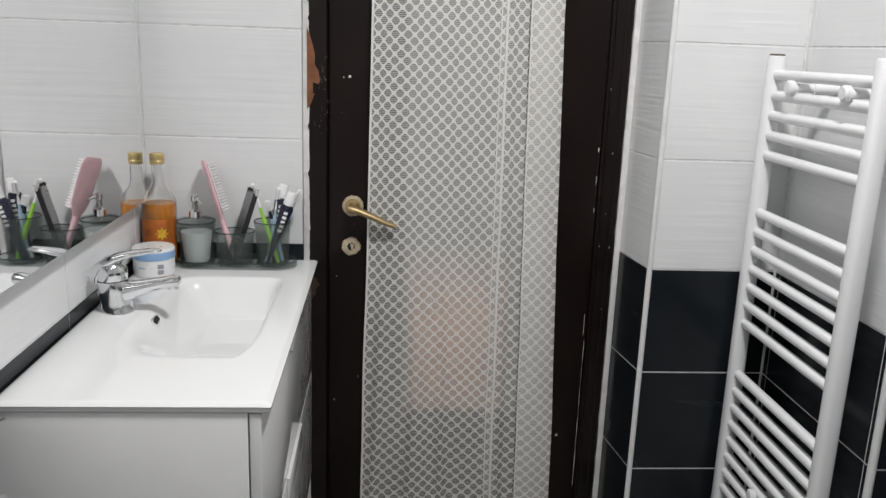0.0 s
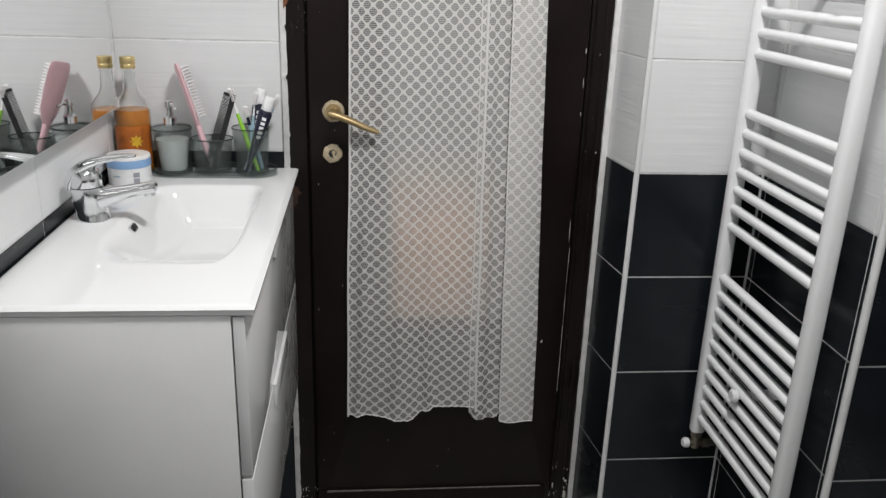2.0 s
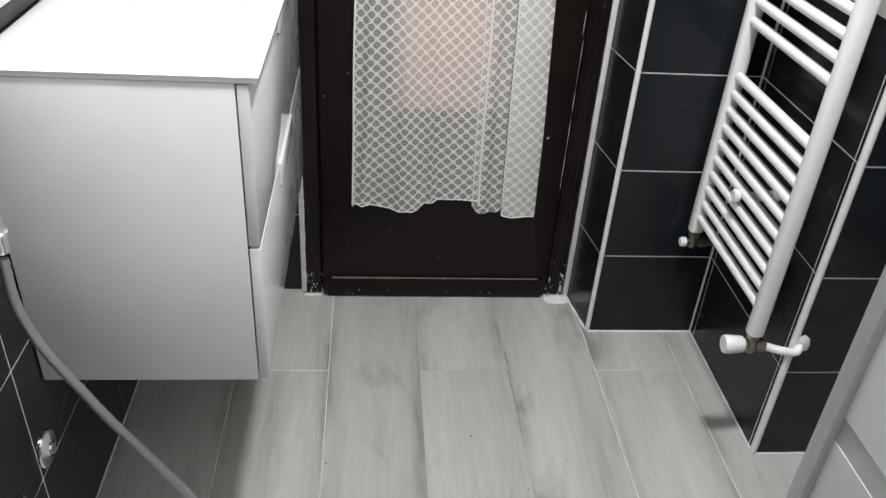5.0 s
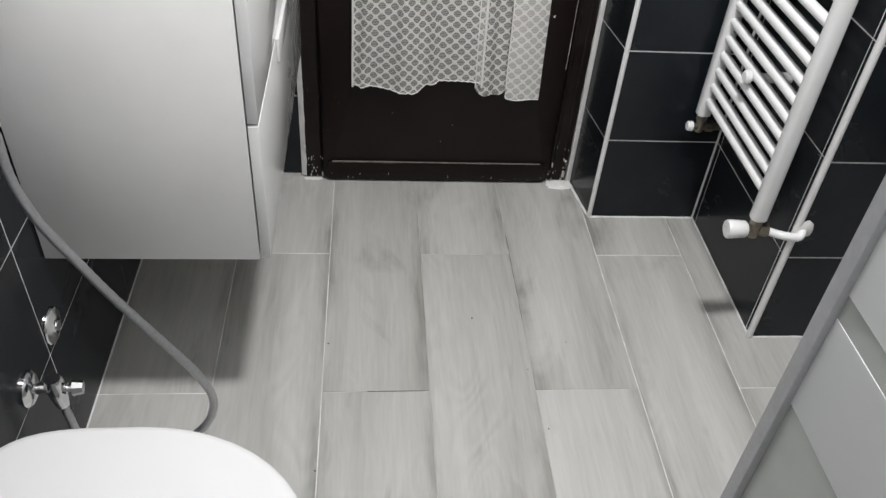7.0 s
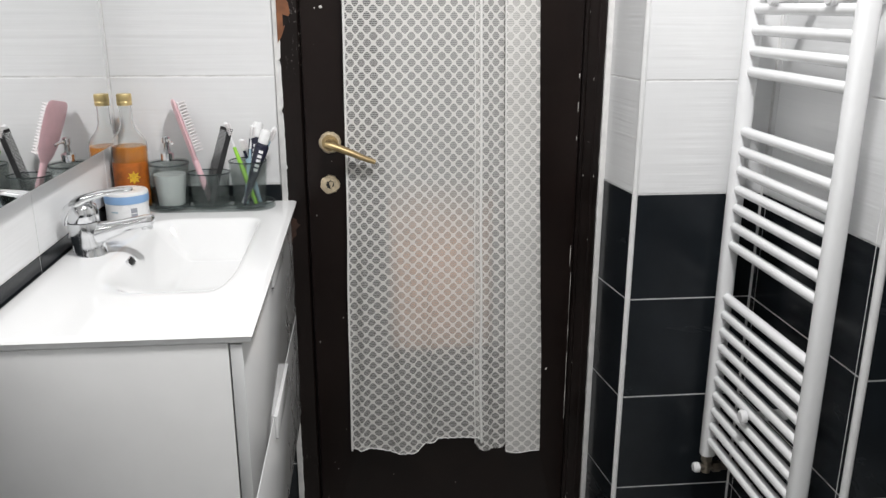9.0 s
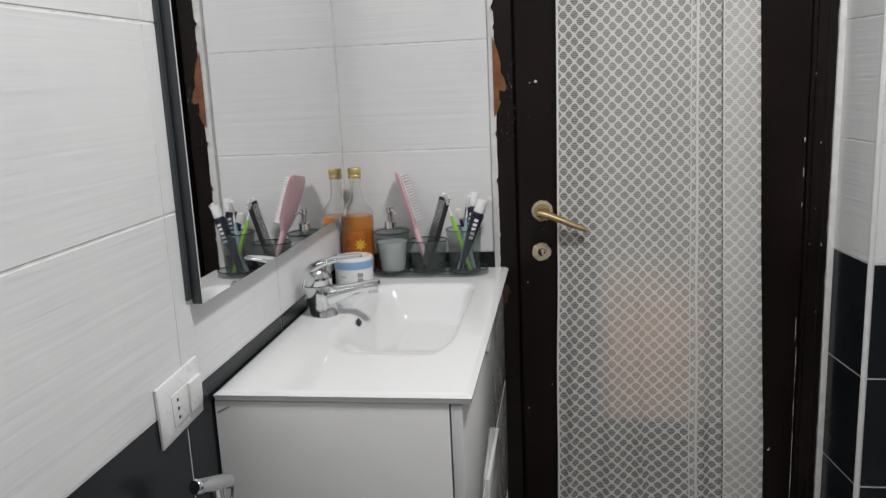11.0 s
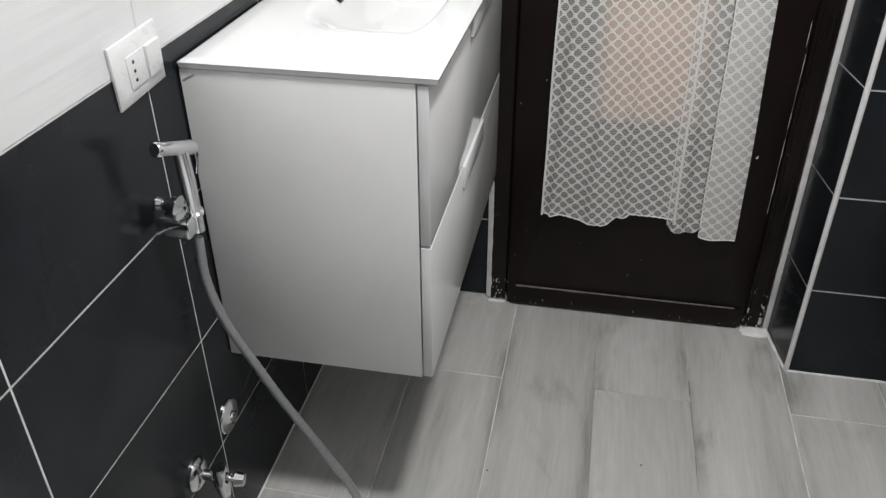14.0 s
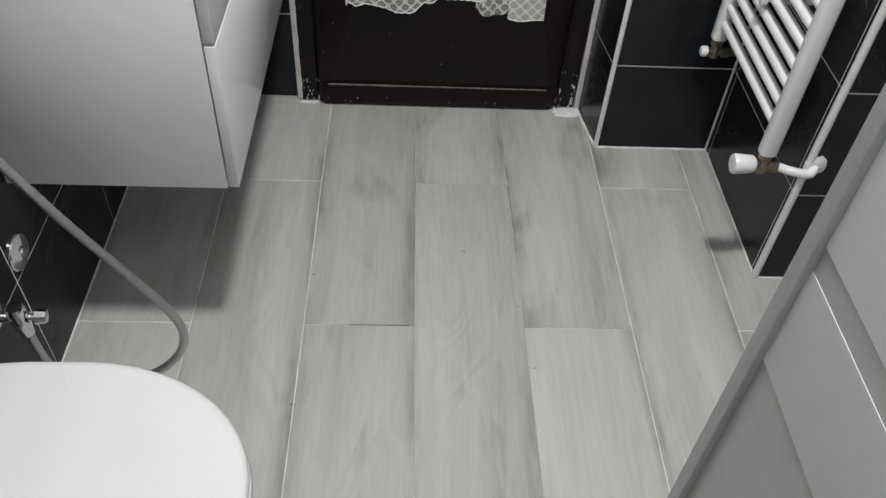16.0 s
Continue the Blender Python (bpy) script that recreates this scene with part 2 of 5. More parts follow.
M_CABSIDE = simple("pale_grey_cabinet_side", (0.83, 0.832, 0.825), 0.34, vary=0.05, scale=5, bump=0.0002)
M_GLOSS = simple("gloss_white_drawer_front", (0.72, 0.725, 0.725), 0.1, vary=0.02, scale=4)
M_CHROME = simple("chrome", (0.8, 0.81, 0.82), 0.14, 1.0, vary=0.04, scale=50)
M_STEEL = simple("brushed_steel_hose", (0.5, 0.51, 0.52), 0.34, 0.85, vary=0.12, scale=200, bump=0.0008)
M_MIRROR = simple("mirror_silver", (0.9, 0.905, 0.905), 0.012, 1.0, vary=0.004, scale=2)
M_SLATE = simple("slate_mirror_edge", (0.055, 0.062, 0.068), 0.35, vary=0.1, scale=20)
M_BLACKPL = simple("black_plastic", (0.014, 0.014, 0.015), 0.35, vary=0.1, scale=60)
M_RAD = simple("white_enamel", (0.8, 0.805, 0.81), 0.22, vary=0.03, scale=12)
M_BRONZE = simple("dull_nickel_brass", (0.23, 0.2, 0.16), 0.36, 0.85, vary=0.3, scale=80)
M_WPLASTIC = simple("white_plastic", (0.78, 0.785, 0.785), 0.3, vary=0.03, scale=30)
M_ALU = simple("satin_aluminium", (0.5, 0.51, 0.53), 0.4, 0.4, vary=0.08, scale=80)
M_CLEAR, M_FROST = tinted_clear("clear_grey_green_glass", (0.5, 0.52, 0.5), 0.6, 0.3, (0.8, 0.82, 0.8)), frosted_mat()
M_SMOKE = tinted_clear("smoked_plastic", (0.15, 0.175, 0.17), 0.15, 0.08, (0.92, 0.935, 0.93))
M_SMOKE_EDGE = tinted_clear("smoked_plastic_rim", (0.06, 0.075, 0.075), 0.5, 0.08, (0.7, 0.75, 0.75))
M_BOTTLE = glass_mat("clear_bottle_glass", (0.95, 0.965, 0.96), 0.008, 1.4)
M_AMBER = simple("amber_liquid", (0.26, 0.09, 0.007), 0.15, vary=0.3, scale=22)
M_LABEL = simple("orange_fruit_label", (0.43, 0.115, 0.01), 0.45, vary=0.42, scale=38)
M_YELLOW = simple("yellow_label_star", (0.66, 0.4, 0.02), 0.5, vary=0.2, scale=90)
M_GOLD = simple("gold_cap", (0.7, 0.55, 0.26), 0.36, 0.7, vary=0.1, scale=90)
M_SOAP = simple("milky_soap", (0.86, 0.88, 0.86), 0.25, vary=0.05, scale=20)
M_PINK = simple("pink_plastic", (0.82, 0.53, 0.57), 0.35, vary=0.06, scale=40)
M_BRISTLE = simple("white_bristle_pad", (0.8, 0.77, 0.77), 0.6, vary=0.05, scale=60)
M_BLUE = simple("light_blue_lid_band", (0.25, 0.42, 0.68), 0.35, vary=0.05, scale=30)
M_NAVY = simple("navy_tube", (0.012, 0.013, 0.034), 0.3, vary=0.1, scale=40)
M_GREEN = simple("lime_green_plastic", (0.3, 0.62, 0.06), 0.35, vary=0.06, scale=40)
M_SKY = simple("pale_blue_plastic", (0.33, 0.47, 0.56), 0.3, vary=0.06, scale=40)
M_GREY = simple("grey_print", (0.3, 0.31, 0.34), 0.5, vary=0.05, scale=40)


# warm glow through the door pane, painted as peach that fades to grey
def peach_mat():
    k = Nodes("peach_glow_fading_out")
    col = k.mix(k.noise(k.coord(), 9, 4), (0.74, 0.48, 0.35), (0.8, 0.56, 0.43))
    tc = k.n("ShaderNodeTexCoord")
    sep = k.n("ShaderNodeSeparateXYZ")
    k.link(tc.outputs["Object"], sep.inputs[0])
    up = k.math("ADD", sep.outputs[2], k.math("MULTIPLY", k.noise(k.coord(), 5, 3), 0.16))
    fade = k.ramp(k.math("SUBTRACT", up, 0.08), (0.8, 0.0), (1.0, 1.0))
    # the painted glow thins out towards the sheet's edges
    fade = k.math("MAXIMUM", fade, k.ramp(sep.outputs[0], (0.608, 0.7), (0.638, 0.0)))
    fade = k.math("MAXIMUM", fade, k.ramp(sep.outputs[0], (0.82, 0.0), (0.86, 0.7)))
    fade = k.math("MAXIMUM", fade, k.ramp(sep.outputs[2], (0.568, 0.4), (0.576, 0.0)))
    return k.set(k.mix(fade, col, (0.27, 0.27, 0.27)), 0.5)


M_PEACH = peach_mat()


# ---- building helpers ----
def mesh_of(name, bm, material, smooth=True):
    bmesh.ops.recalc_face_normals(bm, faces=bm.faces[:])
    me = bpy.data.meshes.new(name)
    bm.to_mesh(me)
    bm.free()
    me.materials.append(material)
    if smooth:
        for p in me.polygons:
            p.use_smooth = True
        me.set_sharp_from_angle(angle=radians(38))
    return me


def part(name, bm, material, parent, label="", smooth=True):
    """A bmesh as one mesh object under a thing or a part, in world measures."""
    ob = new(name, mesh_of(name, bm, material, smooth))
    if parent is not None:
        ob.parent = parent
        ob.matrix_parent_inverse = WORLD[parent.name].inverted()
    WORLD[ob.name] = Matrix.Identity(4)
    return tagged(ob, label)


WORLD = {}


def thing(name, at, label, category, group="", kind=""):
    ob = new(name)
    ob.empty_display_size = 0.05
    ob.matrix_basis = Matrix.Translation(at)
    WORLD[ob.name] = Matrix.Translation(at)
    return tagged(ob, label, category, group, kind)


def solid(name, bm, material, label, category, group="", kind="", smooth=True):
    return tagged(part(name, bm, material, None, smooth=smooth), label, category, group, kind)


def box(x0, y0, z0, x1, y1, z1, bev=0.0, seg=2, bm=None):
    own = bmesh.new()
    bmesh.ops.create_cube(own, size=1)
    for v in own.verts:
        v.co = Vector((x0 + (v.co.x + 0.5) * (x1 - x0), y0 + (v.co.y + 0.5) * (y1 - y0), z0 + (v.co.z + 0.5) * (z1 - z0)))
    if bev:
        bmesh.ops.bevel(own, geom=own.edges[:], offset=bev, segments=seg, profile=0.5, affect="EDGES")
    return own if bm is None else join(bm, own)


def join(bm, other):
    me = bpy.data.meshes.new("tmp")
    other.to_mesh(me)
    other.free()
    bm.from_mesh(me)
    bpy.data.meshes.remove(me)
    return bm


def rings(bm, loops, close=True, cap=True):
    """Skins a row of vertex loops."""
    made = [[bm.verts.new(p) for p in loop] for loop in loops]
    n = len(made[0])
    for a, b in zip(made, made[1:]):
        for i in range(n if close else n - 1):
            j = (i + 1) % n
            bm.faces.new((a[i], a[j], b[j], b[i]))
    if cap:
        bm.faces.new(made[0][::-1])
        bm.faces.new(made[-1])
    return bm


def lathe(profile, at, seg=28, bm=None, cap=True):
    """Turns (radius, height) pairs round the upright through at."""
    bm = bm or bmesh.new()
    loops = [[(at[0] + r * math.cos(a), at[1] + r * math.sin(a), at[2] + z) for a in [2 * math.pi * i / seg for i in range(seg)]] for r, z in profile]
    return rings(bm, loops, cap=cap)


def tube(points, radii, seg=14, bm=None, flat=1.0):
    """A round bar along a row of points."""
    bm = bm or bmesh.new()
    pts = [Vector(p) for p in points]
    if isinstance(radii, (int, float)):
        radii = [radii] * len(pts)
    up, loops = None, []
    for i, p in enumerate(pts):
        d = (pts[min(i + 1, len(pts) - 1)] - pts[max(i - 1, 0)]).normalized()
        if up is None:
            up = Vector((0, 0, 1)) if abs(d.z) < 0.9 else Vector((0, 1, 0))
        side = d.cross(up).normalized()
        up = side.cross(d).normalized()
        loops.append([p + radii[i] * (math.cos(a) * side + flat * math.sin(a) * up) for a in [2 * math.pi * j / seg for j in range(seg)]])
    return rings(bm, loops)


def spline(points, steps=8):
    """A smooth row of points through the given ones."""
    p = [Vector(q) for q in points]
    p = [2 * p[0] - p[1]] + p + [2 * p[-1] - p[-2]]
    out = []
    for i in range(1, len(p) - 2):
        for s in range(steps):
            t = s / steps
            a, b, c, d = p[i - 1 : i + 3]
            out.append(0.5 * ((2 * b) + (c - a) * t + (2 * a - 5 * b + 4 * c - d) * t * t + (3 * b - a - 3 * c + d) * t ** 3))
    return out + [p[-2]]


def turned(bm, m):
    bmesh.ops.transform(bm, matrix=m, verts=bm.verts[:])
    return bm


TILE_MESH = {}


def tile_mesh(w, h, material, rise=0.0012):
    key = (round(w, 4), round(h, 4), material.name)
    if key not in TILE_MESH:
        bm, e = bmesh.new(), 0.0006
        low = [(-w / 2, -h / 2, 0), (w / 2, -h / 2, 0), (w / 2, h / 2, 0), (-w / 2, h / 2, 0)]
        mid = [(x, y, rise - e) for x, y, _ in low]
        top = [(x - math.copysign(e, x), y - math.copysign(e, y), rise) for x, y, _ in low]
        rings(bm, [low, mid, top], cap=False)
        bm.faces.new([bm.verts[i] for i in range(8, 12)] if bm.verts.ensure_lookup_table() is None else [])
        TILE_MESH[key] = mesh_of("tile", bm, material, smooth=False)
    return TILE_MESH[key]


def lay(parent, name, origin, u, v, us, vs, pick, gap=0.0036, tilt=0.0003):
    """Lays pieces between the lines us and vs of a surface; pick(i, j) gives the material or None."""
    u, v = Vector(u), Vector(v)
    n = u.cross(v)
    for i in range(len(us) - 1):
        for j in range(len(vs) - 1):
            material = pick(i, j)
            if material is None:
                continue
            w, h = us[i + 1] - us[i] - gap, vs[j + 1] - vs[j] - gap
            if w < 0.004 or h < 0.004:
                continue
            ob = new(name, tile_mesh(w, h, material))
            c = Vector(origin) + u * (us[i] + us[i + 1]) / 2 + v * (vs[j] + vs[j + 1]) / 2 + n * random.uniform(-tilt, tilt) * 0.5
            m = Matrix((u, v, n)).transposed().to_4x4()
            ob.matrix_basis = Matrix.Translation(c) @ m
            ob.parent = parent
            ob.matrix_parent_inverse = WORLD[parent.name].inverted()
# ---- the room's shell ----
ROW = 0.2475
ROWS = [0.0] + [ROW * k for k in range(1, 11)] + [2.68]
YD, XR, YP, YC, XP = 0.03, 1.442, -0.155, -0.605, 1.148
XE, YB = 2.15, -2.7


def banded(i, j):
    return M_BLACK_TILE if j < 4 else M_WHITE_TILE


G = 0.0012
wall_left = solid("wall_left", box(-0.12, YB, 0, -G, YD + 0.12, 2.7), M_GROUT, "black tiled wall with white wavy tiles above", "wall", kind="structure", smooth=False)
bm = box(-G, YD + G, 0, 0.39, YD + 0.12, 2.7)
box(1.1, YD + G, 0, 1.3, YD + 0.12, 2.7, bm=bm)
box(0.39, YD + G, 2.13, 1.1, YD + 0.12, 2.7, bm=bm)
wall_door = solid("wall_door", bm, M_GROUT, "tiled wall round the dark door", "wall", kind="structure", smooth=False)
bm = bmesh.new()
foot = [(1.125 + G, YD + G), (XP + G, YP + G), (XR + G, YP + G), (XR + G, YC + 0.02), (XR + 0.3, YC + 0.02), (XR + 0.3, YD + 0.12), (1.125 + G, YD + 0.12)]
rings(bm, [[(x, y, 0) for x, y in foot], [(x, y, 2.7) for x, y in foot]])
wall_pillar = solid("wall_pillar", bm, M_GROUT, "tiled corner pillar beside the door", "wall", kind="structure", smooth=False)
wall_niche = solid("wall_niche", box(XR + G, YC + G, 0, XE + 0.1, YC + 0.0195, 2.7), M_GROUT, "tiled wall end by the shower", "wall", kind="structure", smooth=False)
wall_right = solid("wall_right", box(XE, YB, 0, XE + 0.1, YC + G, 2.7), M_WALL_PLAIN, "plain white shower wall", "wall", kind="structure", smooth=False)
wall_back = solid("wall_back", box(-0.12, YB - 0.1, 0, XE + 0.1, YB, 2.7), M_WALL_PLAIN, "plain white back wall", "wall", kind="structure", smooth=False)
# unseen black bands, added to cut bounce light and darken reflections in the tiles
solid("wall_right_dado", box(XE - 0.008, YB + 0.008, 0, XE - 0.0005, YC - 0.004, 0.99), M_BLACK_TILE, "unseen black lower shower wall added to cut bounce light", "wall", kind="structure", smooth=False)
solid("wall_back_dado", box(0.004, YB + 0.0005, 0, XE - 0.009, YB + 0.0075, 0.99), M_BLACK_TILE, "unseen black lower back wall added to cut bounce light", "wall", kind="structure", smooth=False)
ceiling = solid("ceiling", box(-0.12, YB - 0.1, 2.68, XE + 0.1, YD + 0.12, 2.8), M_CEIL, "plain white painted ceiling", "ceiling", kind="structure", smooth=False)
floor = solid("floor", box(-0.12, YB - 0.1, -0.1, XE + 0.1, YD + 0.12, -G), M_GROUT_FLOOR, "grey wood-look porcelain plank floor", "floor", kind="structure", smooth=False)
backing = solid("wall_hall", box(0.3, 0.155, 0, 1.2, 0.2, 2.3), M_PLASTER, "plain wall behind the door", "wall", kind="structure", smooth=False)

# pale corner trims and sealant lines
bm = tube([(XP + 0.002, YP + 0.002, 0.002), (XP + 0.002, YP + 0.002, 2.68)], 0.0065, 10)
solid("trim", bm, M_TRIM, "white plastic corner trim on tiled pillar", "trim", kind="structure")
bm = tube([(XR - 0.001, YC + 0.002, 0.002), (XR - 0.001, YC + 0.002, 2.68)], 0.0078, 10)
solid("trim", bm, M_TRIM, "white plastic corner trim by the radiator", "trim", kind="structure")
bm = box(1.1142, YD - 0.022, 0, 1.128, YD + 0.012, 2.13, 0.002)
solid("trim", bm, M_PLASTER, "white sealant strip beside the door frame", "trim", kind="structure")


def bead(a, b, r, material, label):
    """A hand-run line of sealant, a little uneven."""
    a, b = Vector(a), Vector(b)
    k = max(6, int((b - a).length / 0.02))
    pts = [a.lerp(b, i / k) for i in range(k + 1)]
    return solid("trim", tube(pts, [r * random.uniform(0.7, 1.35) for _ in pts], 6), material, label, "trim", kind="structure")


bead((XP, YP, 0.001), (XR, YP, 0.001), 0.0035, M_GROUT, "white grout line along the floor")
bead((XR, YP, 0.001), (XR, YC, 0.001), 0.003, M_GROUT, "white grout line along the floor")
bead((1.12, YD - 0.02, 0.001), (XP, YP, 0.001), 0.0035, M_GROUT, "white grout line along the floor")
bead((0, YD, 0.001), (0, YB, 0.001), 0.0025, M_GROUT, "white grout line along the floor")
bead((XR, YP, 0), (XR, YP, 2.6), 0.003, M_GROUT, "white grout line in the corner")
bead((XR, YC, 0.001), (XR + 0.3, YC, 0.001), 0.003, M_GROUT, "white grout line along the floor")


# ---- door, frame and what is on it ----
def frame_bar(x0, x1, z0, z1, y0, y1):
    """A door post with ragged, chipped outer skin."""
    bm = bmesh.new()
    k = max(2, int((z1 - z0) / 0.03))
    loops = []
    for i in range(k + 1):
        z = z0 + (z1 - z0) * i / k
        j = 0.0016
        loops.append([(x0 + random.uniform(-j, j), y0 + 0.004, z), (x0 + 0.004, y0 + random.uniform(-j, j) * 0.5, z), (x1 - 0.014, y0 + 0.001, z), (x1 - 0.009, y0 + 0.006, z), (x1, y0 + 0.007, z), (x1, y1, z), (x0, y1, z)])
    return rings(bm, loops)


door_frame = thing("door_frame", (0.4, YD, 0), "worn dark brown painted wooden door frame", "door frame", kind="structure")
part("post", frame_bar(0.374, 0.43, 0.004, 2.07, 0.014, 0.14), M_FRAME, door_frame)
bm = turned(frame_bar(-1.114, -1.052, 0.004, 2.07, 0.012, 0.14), Matrix.Scale(-1, 4, (1, 0, 0)))
part("post", bm, M_FRAME, door_frame)
for x0, x1, y0 in ((1.061, 1.067, 0.0095), (1.071, 1.0745, 0.0105), (1.094, 1.104, 0.0095)):
    bm, loops = bmesh.new(), []
    for i in range(90):
        z = 0.006 + 2.06 * i / 89
        d = 0.0009 * noise.noise((x0 * 40, 0, z * 17)) + 0.0006 * noise.noise((x0 * 90, 4.0, z * 60))
        loops.append([(x0 + d, 0.0165, z), (x0 + 0.001 + d, y0 + 0.0012 + d, z), ((x0 + x1) / 2, y0 + d, z), (x1 - 0.001 + d, y0 + 0.0012 + d, z), (x1 + d, 0.0165, z)])
    part("moulding", rings(bm, loops), M_FRAME, door_frame)
part("head", box(0.374, 0.014, 2.07, 1.114, 0.14, 2.13, 0.004), M_FRAME, door_frame)

door_1 = thing("door_1", (0.74, 0.02, 0), "closed dark brown wooden door with a pane", "door", kind="structure")
LX0, LX1, PX0, PX1, PZ0, PZ1 = 0.424, 1.057, 0.6, 0.93, 0.565, 1.93
bm = bmesh.new()


def rect(x0, z0, x1, z1, y, r):
    """A rectangle with rounded corners, four points a corner."""
    out = []
    for cx, cz, a0 in ((x1 - r, z0 + r, -90), (x1 - r, z1 - r, 0), (x0 + r, z1 - r, 90), (x0 + r, z0 + r, 180)):
        out += [(cx + r * math.cos(radians(a0 + 30 * i)), y, cz + r * math.sin(radians(a0 + 30 * i))) for i in range(4)]
    return out


rings(bm, [rect(PX0, PZ0, PX1, PZ1, 0.04, 0.002), rect(PX0, PZ0, PX1, PZ1, 0.0, 0.002), rect(LX0 + 0.005, 0.011, LX1 - 0.005, 2.055, 0.0, 0.012), rect(LX0 + 0.0015, 0.0075, LX1 - 0.0015, 2.0585, 0.0015, 0.012), rect(LX0, 0.006, LX1, 2.06, 0.005, 0.012), rect(LX0, 0.006, LX1, 2.06, 0.042, 0.012), rect(PX0, PZ0, PX1, PZ1, 0.042, 0.002)], cap=False)
part("leaf", bm, M_DOOR, door_1)
part("pane", box(PX0, 0.012, PZ0, PX1, 0.018, PZ1), M_PANE, door_1, "grey frosted pane")
bm = box(0.436, -0.006, 0.008, 1.045, 0.002, 0.066, 0.003, 2)
part("kickboard", bm, M_DOOR, door_1, "dark board along the door's foot")
bm = bmesh.new()
k = 60
loops = []
for i in range(k + 1):
    x = 0.449 + 0.58 * i / k
    t = max(0.0001, 0.0004 + 0.0016 * noise.noise((x * 19, 0, 0)) + 0.0009 * (x < 0.64))
    loops.append([(x, -0.0064, 0.0665 - t), (x, -0.0064, 0.0672 + t * 0.5), (x, -0.001, 0.0672 + t * 0.5), (x, -0.001, 0.0665 - t)])
part("worn_edge", rings(bm, loops), M_RUBBED, door_1, "rubbed pale edge")
# bare wood where the paint has flaked off the frame
def flake(points, y, material, parent, label):
    bm = bmesh.new()
    a = [bm.verts.new((x, y, z)) for x, z in points]
    b = [bm.verts.new((x, y + 0.003, z)) for x, z in points]
    bm.faces.new(a)
    for i in range(len(a)):
        j = (i + 1) % len(a)
        bm.faces.new((a[i], a[j], b[j], b[i]))
    return part("flaked_patch", bm, material, parent, label, smooth=False)


flake([(0.373, 1.31), (0.381, 1.322), (0.39, 1.345), (0.388, 1.35), (0.402, 1.372), (0.399, 1.395), (0.39, 1.41), (0.391, 1.43), (0.386, 1.452), (0.379, 1.475), (0.373, 1.49)], 0.0125, M_BARE, door_frame, "bare reddish brown wood")
flake([(0.386, 1.345), (0.4, 1.352), (0.4, 1.366), (0.386, 1.37)], 0.0119, M_FRAME, door_frame, "dark metal hinge plate")
flake([(0.374, 0.845), (0.381, 0.85), (0.384, 0.862), (0.392, 0.868), (0.391, 0.882), (0.402, 0.893), (0.394, 0.9), (0.395, 0.907), (0.385, 0.911), (0.38, 0.918), (0.374, 0.915)], 0.0125, M_BARE_DARK, door_frame, "bare reddish brown wood")
for x, z, w, h in ((0.456, 1.384, 0.0018, 0.002), (0.4695, 1.386, 0.0038, 0.0034), (1.002, 0.503, 0.003, 0.0018), (1.0035, 0.507, 0.0014, 0.0014), (1.0525, 1.236, 0.0014, 0.006), (1.0525, 1.164, 0.0009, 0.012), (1.0523, 1.092, 0.0009, 0.006), (1.051, 0.803, 0.0008, 0.03), (0.442, 0.919, 0.0014, 0.002), (0.437, 0.6, 0.0012, 0.002)):
    bm = lathe([(w, 0), (w, 0.0008), (w * 0.5, 0.002)], (0, 0, 0), 9)
    bm = turned(bm, Matrix.Translation((x, -0.0002, z)) @ Matrix.Rotation(radians(90), 4, "X") @ Matrix.Diagonal((1, h / w, 1, 1)))
    part("paint_chip", bm, M_CHIP, door_1, "pale paint chip")

def flecks(name, count, xs, zs, y, parent, low=1.0, size=(0.0008, 0.003)):
    """Tiny splashes and chips scattered on a painted upright face."""
    bm = bmesh.new()
    for _ in range(count):
        x, z = random.uniform(*xs), zs[0] + (zs[1] - zs[0]) * random.random() ** low
        r = random.uniform(*size) * random.uniform(0.4, 1.0)
        k, n, a0 = random.uniform(1.2, 4.5), random.randint(5, 8), random.uniform(0, 6)
        loop = [(x + r * random.uniform(0.35, 1.15) * math.cos(a0 + 6.283 * i / n), z + k * r * random.uniform(0.35, 1.15) * math.sin(a0 + 6.283 * i / n)) for i in range(n)]
        rings(bm, [[(u, y + 0.002, v) for u, v in loop], [(u, y - 0.0005, v) for u, v in loop]])
    return part(name, bm, M_CHIP, parent, "pale flecks of plaster", smooth=False)


flecks("flecks", 24, (0.379, 0.422), (0.006, 0.075), 0.0132, door_frame, 1.5, (0.0008, 0.0034))
flecks("flecks", 11, (1.06, 1.08), (0.006, 0.14), 0.0092, door_frame, 1.8, (0.0006, 0.003))
flecks("flecks", 14, (1.096, 1.113), (0.006, 0.12), 0.0092, door_frame, 1.9, (0.001, 0.0046))
flecks("flecks", 8, (1.061, 1.11), (0.2, 1.5), 0.0092, door_frame, 1.0, (0.0005, 0.0016))
flecks("flecks", 18, (0.44, 1.05), (0.01, 0.03), -0.0062, door_1, 1.0, (0.0005, 0.002))
flecks("flecks", 16, (0.43, 0.5), (0.1, 1.9), 0.0, door_1, 1.0, (0.0004, 0.0013))
bm = bmesh.new()
loops = []
for i in range(71):
    z = 0.36 + 0.4 * i / 70
    t = max(0.00008, 0.0008 * (noise.noise((7.7, 0, z * 22)) + 0.5))
    x = 1.0545 + 0.0008 * noise.noise((0, 3.3, z * 9))
    loops.append([(x - t, -0.0003, z), (x + t, -0.0001, z), (x + t, 0.004, z), (x - t, 0.004, z)])
part("scratch", rings(bm, loops), M_CHIP, door_1, "long pale scratch")

